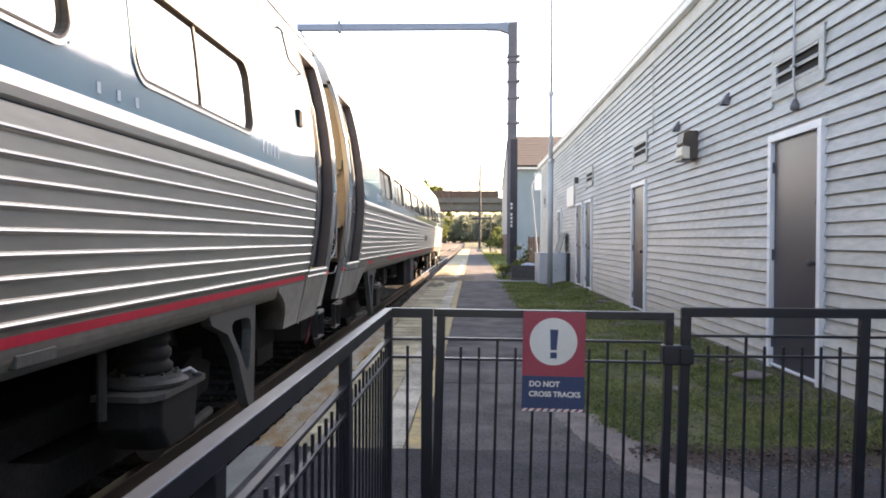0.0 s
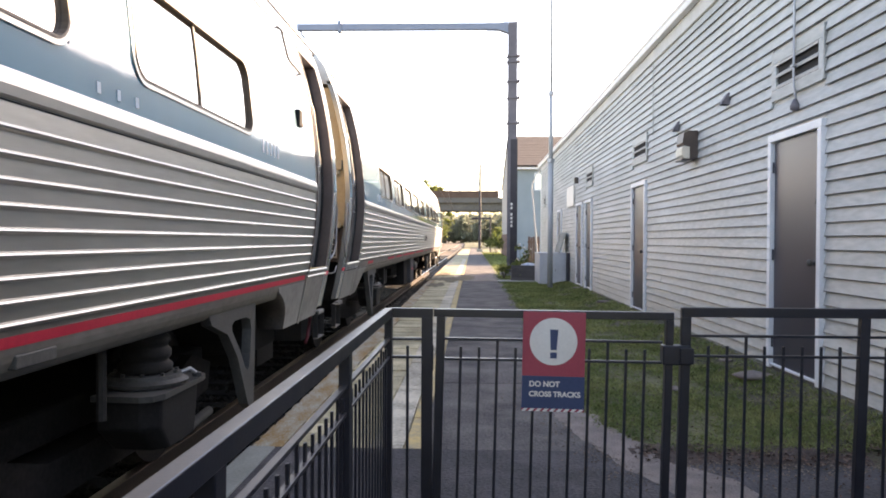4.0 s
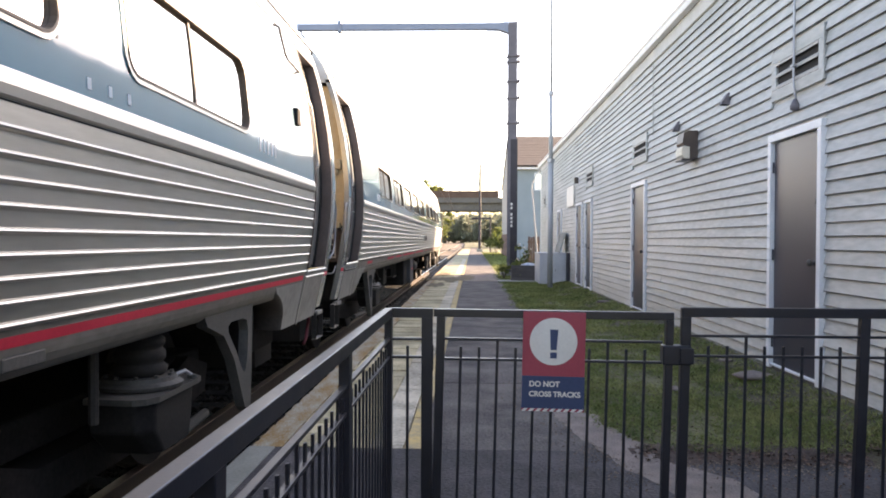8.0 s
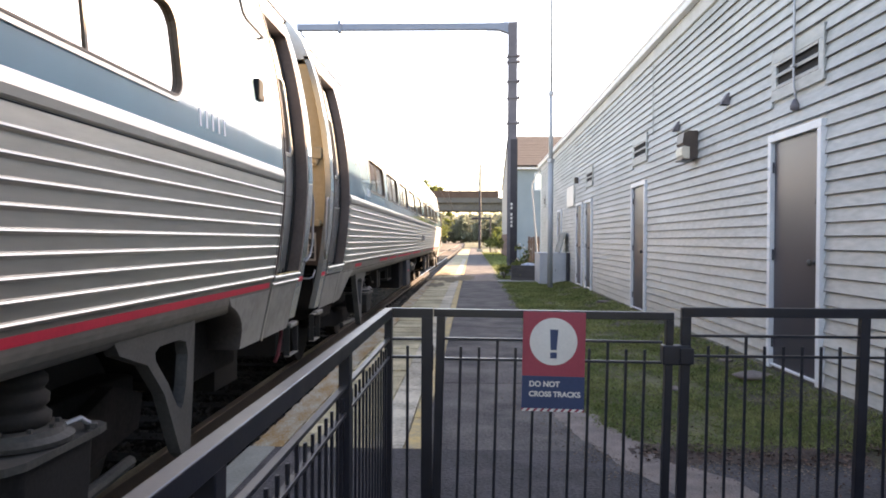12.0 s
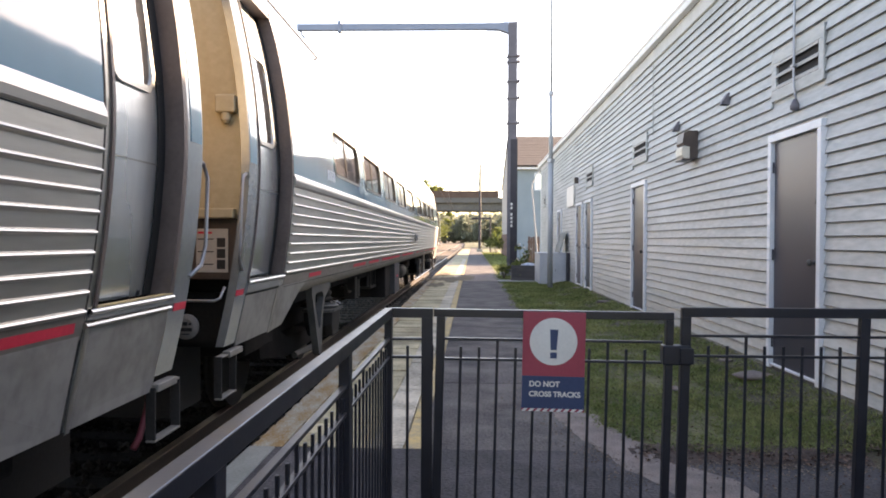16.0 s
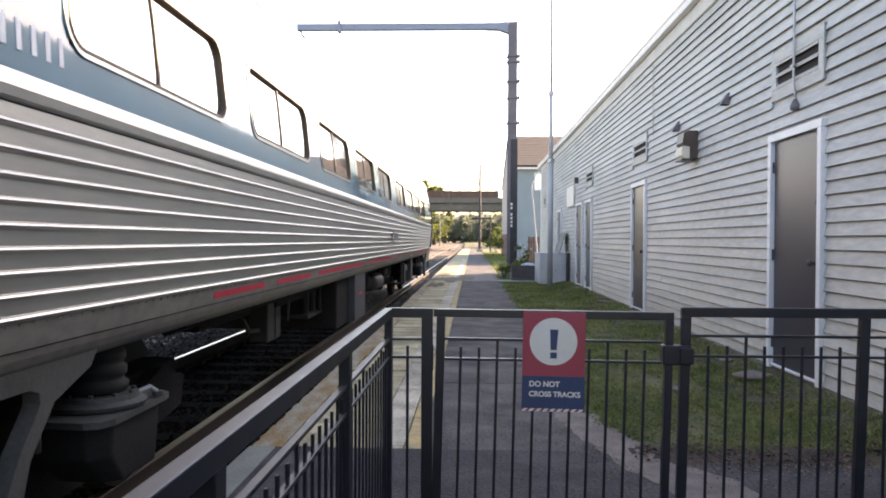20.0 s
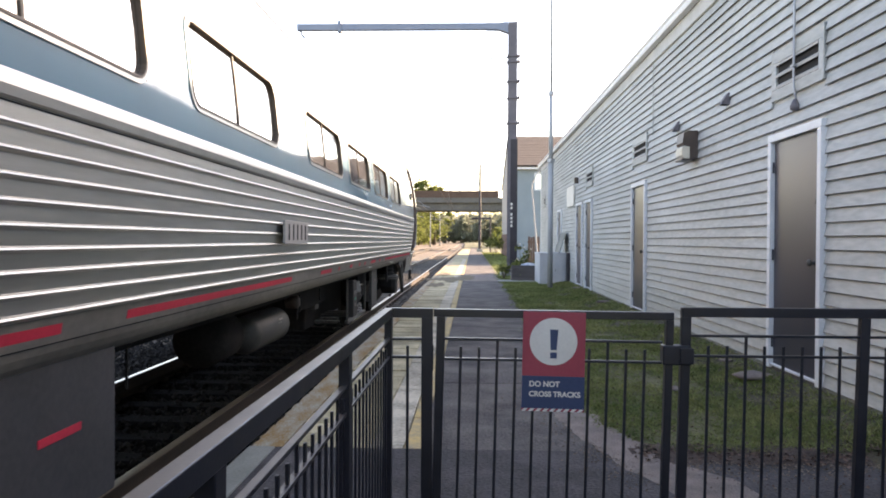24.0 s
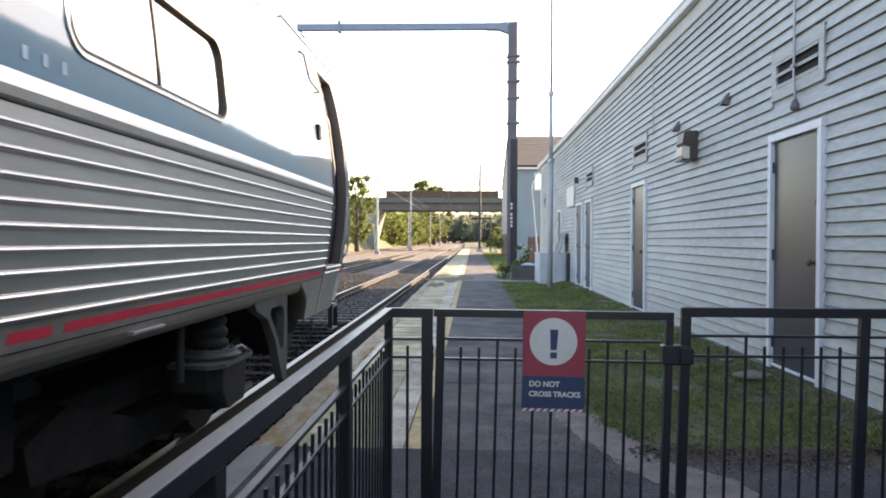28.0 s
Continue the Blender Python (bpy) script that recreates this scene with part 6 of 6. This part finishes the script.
def side_woods():
    rng = np.random.default_rng(14)
    # first row is added out of view to keep low sky light off the underfloor
    for name, n, ya, yb, x0, x1, h0, h1, q, size, lab in (
            ("side_woods", 150, -60, 118, -34, -27, 3.2, 5.6, 42000, 0.3, "unseen low green scrub added to block sky light across the tracks"),
            ("line_scrub", 120, 141, 330, -24, -17.5, 4.0, 8.0, 30000, 0.3, "thick sunlit scrub along the line beyond the bridge"),
            ("line_scrub", 70, 141, 330, 11.0, 17, 3.5, 8.0, 18000, 0.3, "thick green scrub beyond the bridge")):
        y, x, h = rng.uniform(ya, yb, n), rng.uniform(x0, x1, n), rng.uniform(h0, h1, n)
        cs = [(x[i] + rng.normal(0, 0.7), y[i] + rng.normal(0, 0.9), h[i] * f) for i in range(n) for f in (0.12, 0.35, 0.6, 0.85)]
        rs = [h[i] * f for i in range(n) for f in (0.36, 0.36, 0.3, 0.22)]
        tagged(part(name, leaf_cloud(rng, np.array(cs), np.array(rs), q, size), M["leaf"]), lab, "scrub", kind="stuff")


side_woods()


# ---- things by the building ----
def corner_things():
    c = thing("utility_cabinet", pose(1.94, 22.1, 0), "pale blue-grey painted utility cabinet against the wall", "cabinet")
    part("body", box(0, 0.76, 0, 1.7, 0.0, 0.88, 0.012), M["bluebox"], c)
    part("lid", box(-0.02, 0.77, -0.02, 1.72, 0.881, 0.91, 0.01), M["bluebox"], c)
    part("door_panel", box(0.06, 0.70, -0.012, -0.001, 0.08, 0.80, 0.004), M["bluebox"], c)
    part("latch", box(0.44, 0.47, -0.03, -0.0125, 0.38, 0.46, 0.004), M["galv"], c)
    b = thing("leaning_board", pose(2.52, 22.15, 0.912, 0, 18, 0), "weathered painted board leaning on the cabinet", "board")
    part("board", box(-0.02, 0.0, 0.0, 1.1, 0.0, 0.62, 0.004), M["kerbstone"], b)
    part("edge_strip", box(-0.026, 0.006, 1.101, 1.13, 0.0, 0.62, 0.004), M["post"], b)
    m = thing("rolled_mat", pose(2.72, 21.8, 0), "dark upright sheet standing beside the cabinet", "sheet")
    part("sheet", box(-0.03, 0.06, 0.0, 0.2, 0.0, 0.92, 0.01), M["post"], m)
    f = thing("wooden_screen", pose(2.62, 36.5, 0), "brown wooden slat screen", "screen")
    for k in range(5):
        part("slat", box(0.03 + 0.11 * k, 0.13 + 0.11 * k, -0.012, 0.012, 0.0, 1.45 - 0.03 * (k % 2), 0.004), M["wood"], f)
    for z in (0.3, 1.15):
        part("batten", box(0.0, 0.6, 0.013, 0.04, z, z + 0.08, 0.004), M["wood"], f)
    s = thing("paving_slab", pose(1.15, 23.6, 0), "pale concrete slab set in the grass", "slab")
    part("slab", box(-0.35, 1.0, -0.5, 0.5, -0.05, 0.03, 0.01), M["kerbstone"], s)
    pb = thing("planter_box", pose(1.22, 23.75, 0), "low weathered board planter beside the post", "planter")
    for k in range(4):
        part("side_board", box(0.0, 0.86, 0.0, 0.025, 0.012 + 0.122 * k, 0.125 + 0.122 * k, 0.004), M["crate"], pb)
        part("side_board", box(0.0, 0.025, 0.026, 0.62, 0.012 + 0.122 * k, 0.125 + 0.122 * k, 0.004), M["crate"], pb)
        part("side_board", box(0.835, 0.86, 0.026, 0.62, 0.012 + 0.122 * k, 0.125 + 0.122 * k, 0.004), M["crate"], pb)
    part("back_board", box(0.026, 0.834, 0.6, 0.62, 0.0, 0.49, 0.004), M["crate"], pb)
    part("soil", box(0.026, 0.834, 0.026, 0.599, 0.0, 0.44), M["dirt"], pb)
    bag = bmesh.new()
    bmesh.ops.create_icosphere(bag, subdivisions=3, radius=1.0)
    for v in bag.verts:
        w = 1 + 0.28 * noise.noise(v.co * 2.4) + 0.1 * noise.noise(v.co * 7)
        v.co = Vector((v.co.x * 0.26 * w, v.co.y * 0.2 * w, max(-0.02, v.co.z * 0.1 * w)))
    bg = thing("plastic_sheet", pose(1.78, 24.05, 0.46), "crumpled blue and white plastic sheet on the planter", "sheet")
    part("sheet_body", bag, M["tarp"], bg, smooth=True)
    rng = np.random.default_rng(31)
    for i, (x, y, r, h, lab) in enumerate(((1.42, 24.0, 0.22, 0.75, "leafy plant in the planter by the post"), (1.05, 25.2, 0.24, 0.5, "low dark bush by the post"), (1.72, 26.2, 0.30, 1.25, "tall flowering plant by the wall"), (2.2, 29.0, 0.4, 0.6, "leafy plant by the wall"), (1.62, 60.0, 0.9, 2.3, "green bush beside the walk"), (2.6, 66.0, 1.1, 2.6, "green bush beside the walk"), (2.3, 74.0, 1.0, 2.2, "green bush beside the walk"))):
        p = thing("bush", pose(x, y, 0), lab, "bush", "bushes by the walk")
        bm = bmesh.new()
        cs = []
        for k in range(6):
            a = 1.1 * k
            e = (0.6 * r * math.cos(a), 0.6 * r * math.sin(a), h * rng.uniform(0.35, 0.85))
            tube([(0, 0, -0.03), (e[0] * 0.5, e[1] * 0.5, e[2] * 0.6), e], 0.012, 5, bm, r2=0.004)
            cs.append(e)
        part("stems", bm, M["bark"], p)
        part("leaves", leaf_cloud(rng, np.array(cs), np.full(6, r * 0.5), 500, 0.035 if y < 40 else 0.09), M["leaf"], p)
        if "flower" in lab:
            part("blossoms", leaf_cloud(rng, np.array(cs) + np.array((0, 0, 0.1)), np.full(6, r * 0.45), 60, 0.04), M["flower"], p)
    for x, y in ((2.25, 28.0), (2.45, 27.6)):
        t = thing("plant_pot", pose(x, y, 0), "blue plastic plant pot by the wall", "pot", "pots by the wall")
        part("pot", lathe([(0.11, 0.0), (0.15, 0.24), (0.165, 0.25), (0.165, 0.28), (0.14, 0.28), (0.13, 0.2)], 16), M["bluebox"], t, smooth=True)
        part("plant", leaf_cloud(rng, np.array([(0, 0, 0.36), (0.06, 0.03, 0.42)]), np.array([0.12, 0.1]), 120, 0.03), M["leaf"], t)


corner_things()

clapboards(BUILDING)


def edge_planks():
    """Worn concrete planks, tactile tiles and yellow strips along the platform's edge."""
    rng = random.Random(9)
    rest = bmesh.new()
    y = 4.2
    while y < 110:
        ln = 1.22
        for x0, x1, key in ((-1.36, -1.256, "edge"), (-1.252, -1.154, "edge"), (-0.622, -0.413, "concrete"), (-0.409, -0.303, "yellow")):
            if y < 50:
                if x0 < -1.2 and y < 16:
                    continue
                part("plank", box(x0, x1 - 0.004, y + (0.42 if y < 4.3 else 0.004), y + ln - 0.006, -0.10, rng.uniform(-0.003, 0.004), 0.004 if y < 14 else 0.0), M[key], PLATFORM)
            else:
                box(x0, x1, y, y + ln - 0.01, -0.10, 0.0, bm=rest)
        y += ln
    me = {}
    for k in range(4):
        bm = box(-1.15, -0.626, 0.006, 0.30, -0.10, -0.004 + 0.003 * k, 0.006)
        me[k] = bpy.data.meshes.new("tile")
        bm.to_mesh(me[k])
        bm.free()
        me[k].materials.append(M["tile"])
    y = 4.62
    while y < 110:
        if y < 44:
            o = new("tile", me[rng.randrange(4)])
            o.parent = PLATFORM
            o.matrix_basis = pose(rng.uniform(-0.004, 0.004), y, 0, 0, 0, rng.uniform(-0.5, 0.5))
        else:
            box(-1.15, -0.626, y + 0.006, y + 0.30, -0.10, 0.0, bm=rest)
        y += 0.305
    tagged(part("plank_rest", rest, M["tile"], PLATFORM), kind="stuff")


def edge_crust():
    """Broken outer lip of the platform's edge."""
    bm = bmesh.new()
    rows = []
    for i in range(307):
        y = 4.61 + 0.0385 * i
        j = 0.022 * noise.noise(Vector((y * 6, 4, 0))) + 0.014 * noise.noise(Vector((y * 23, 9, 0)))
        h = 0.0025 * noise.noise(Vector((y * 9, 2, 0))) - 0.001
        rows.append([bm.verts.new(p) for p in ((-1.36 + j, y, -0.12), (-1.357 + j, y, h - 0.01), (-1.343 + j * 0.8, y, h), (-1.26 + 0.3 * j, y, h * 0.6 + 0.002 + 0.0015 * noise.noise(Vector((y * 14, 6, 0)))), (-1.158, y, 0.0), (-1.158, y, -0.12))])
    for p, q in zip(rows, rows[1:]):
        for k in range(5):
            bm.faces.new((p[k], q[k], q[k + 1], p[k + 1]))
    bm.faces.new(rows[0][::-1])
    bm.faces.new(rows[-1])
    bmesh.ops.recalc_face_normals(bm, faces=bm.faces[:])
    part("edge_lip", bm, M["edge"], PLATFORM, "broken stained concrete lip")
    # dirt washed over the planks
    for x, y, rx, ry in ((-0.72, 24.6, 0.60, 1.3), (-1.0, 21.4, 0.24, 0.9), (-0.2, 26.3, 0.3, 1.1), (-1.05, 28.2, 0.22, 1.4)):
        bd = bmesh.new()
        c = bd.verts.new((x, y, 0.013))
        ring = []
        for k in range(40):
            a = 2 * math.pi * k / 40
            r = 1 + 0.7 * noise.noise(Vector((1.6 * math.cos(a) + x, 1.6 * math.sin(a) + y, 0))) + 0.35 * noise.noise(Vector((6 * math.cos(a) + x, 6 * math.sin(a) + y, 5)))
            ring.append(bd.verts.new((x + rx * r * math.cos(a), y + ry * r * math.sin(a), 0.0075)))
        for k in range(40):
            bd.faces.new((c, ring[k], ring[(k + 1) % 40]))
        tagged(part("dirt_patch", bd, M["washdirt"]), "thin brown dirt washed over the platform", "dirt", kind="stuff")


edge_planks()
edge_crust()


# ---- what moves ----
RUN = [(0, 0.0), (6, 0.0), (6.5, 0.008), (7, 0.02), (7.5, 0.037), (8, 0.067), (8.5, 0.117), (9, 0.2), (9.5, 0.305), (10, 0.408), (10.5, 0.522), (11, 0.672), (11.5, 0.872), (12, 1.1), (12.5, 1.33), (14.5, 2.555), (15, 2.876), (15.5, 3.235), (16, 3.645), (16.5, 4.13), (17, 4.658), (17.5, 5.196), (18, 5.745), (18.5, 6.35), (19, 7.03), (19.5, 7.735), (20, 8.44), (20.5, 9.18), (21, 9.975), (21.5, 10.83), (23.5, 14.63), (24, 15.63), (24.5, 16.67), (25, 17.72), (25.5, 18.88), (26, 20.11), (26.5, 21.38), (27, 22.69), (27.5, 24.04), (28, 25.46)]


def gone(t):
    """How far the train has rolled by t seconds: a smooth curve through RUN."""
    ts, ss = [a for a, _ in RUN], [b for _, b in RUN]
    i = min(max(int(np.searchsorted(ts, t, "right")) - 1, 0), len(ts) - 2)

    def slope(j):
        if j <= 1:
            return 0.0
        if j >= len(ts) - 1:
            return (ss[-1] - ss[-2]) / (ts[-1] - ts[-2])
        return (ss[j + 1] - ss[j - 1]) / (ts[j + 1] - ts[j - 1])
    h = ts[i + 1] - ts[i]
    u = (t - ts[i]) / h
    return (2 * u ** 3 - 3 * u ** 2 + 1) * ss[i] + (u ** 3 - 2 * u ** 2 + u) * h * slope(i) + (3 * u ** 2 - 2 * u ** 3) * ss[i + 1] + (u ** 3 - u ** 2) * h * slope(i + 1)


def motions():
    times = [0.0, 3.0] + [6.0 + 0.25 * k for k in range(89)]
    for car in (CAR_A, CAR_B):
        walk(car, [(t, pose(TRACK, -gone(t), TOR)) for t in times])
    fine = [0.0, 5.9] + [6.0 + 0.2 * k for k in range(111)]
    for w, y in WHEELS_A + WHEELS_B:
        walk(w, [(t, pose(0, y, 0.457, math.degrees(gone(t) / 0.457), 0, 0)) for t in fine])


motions()
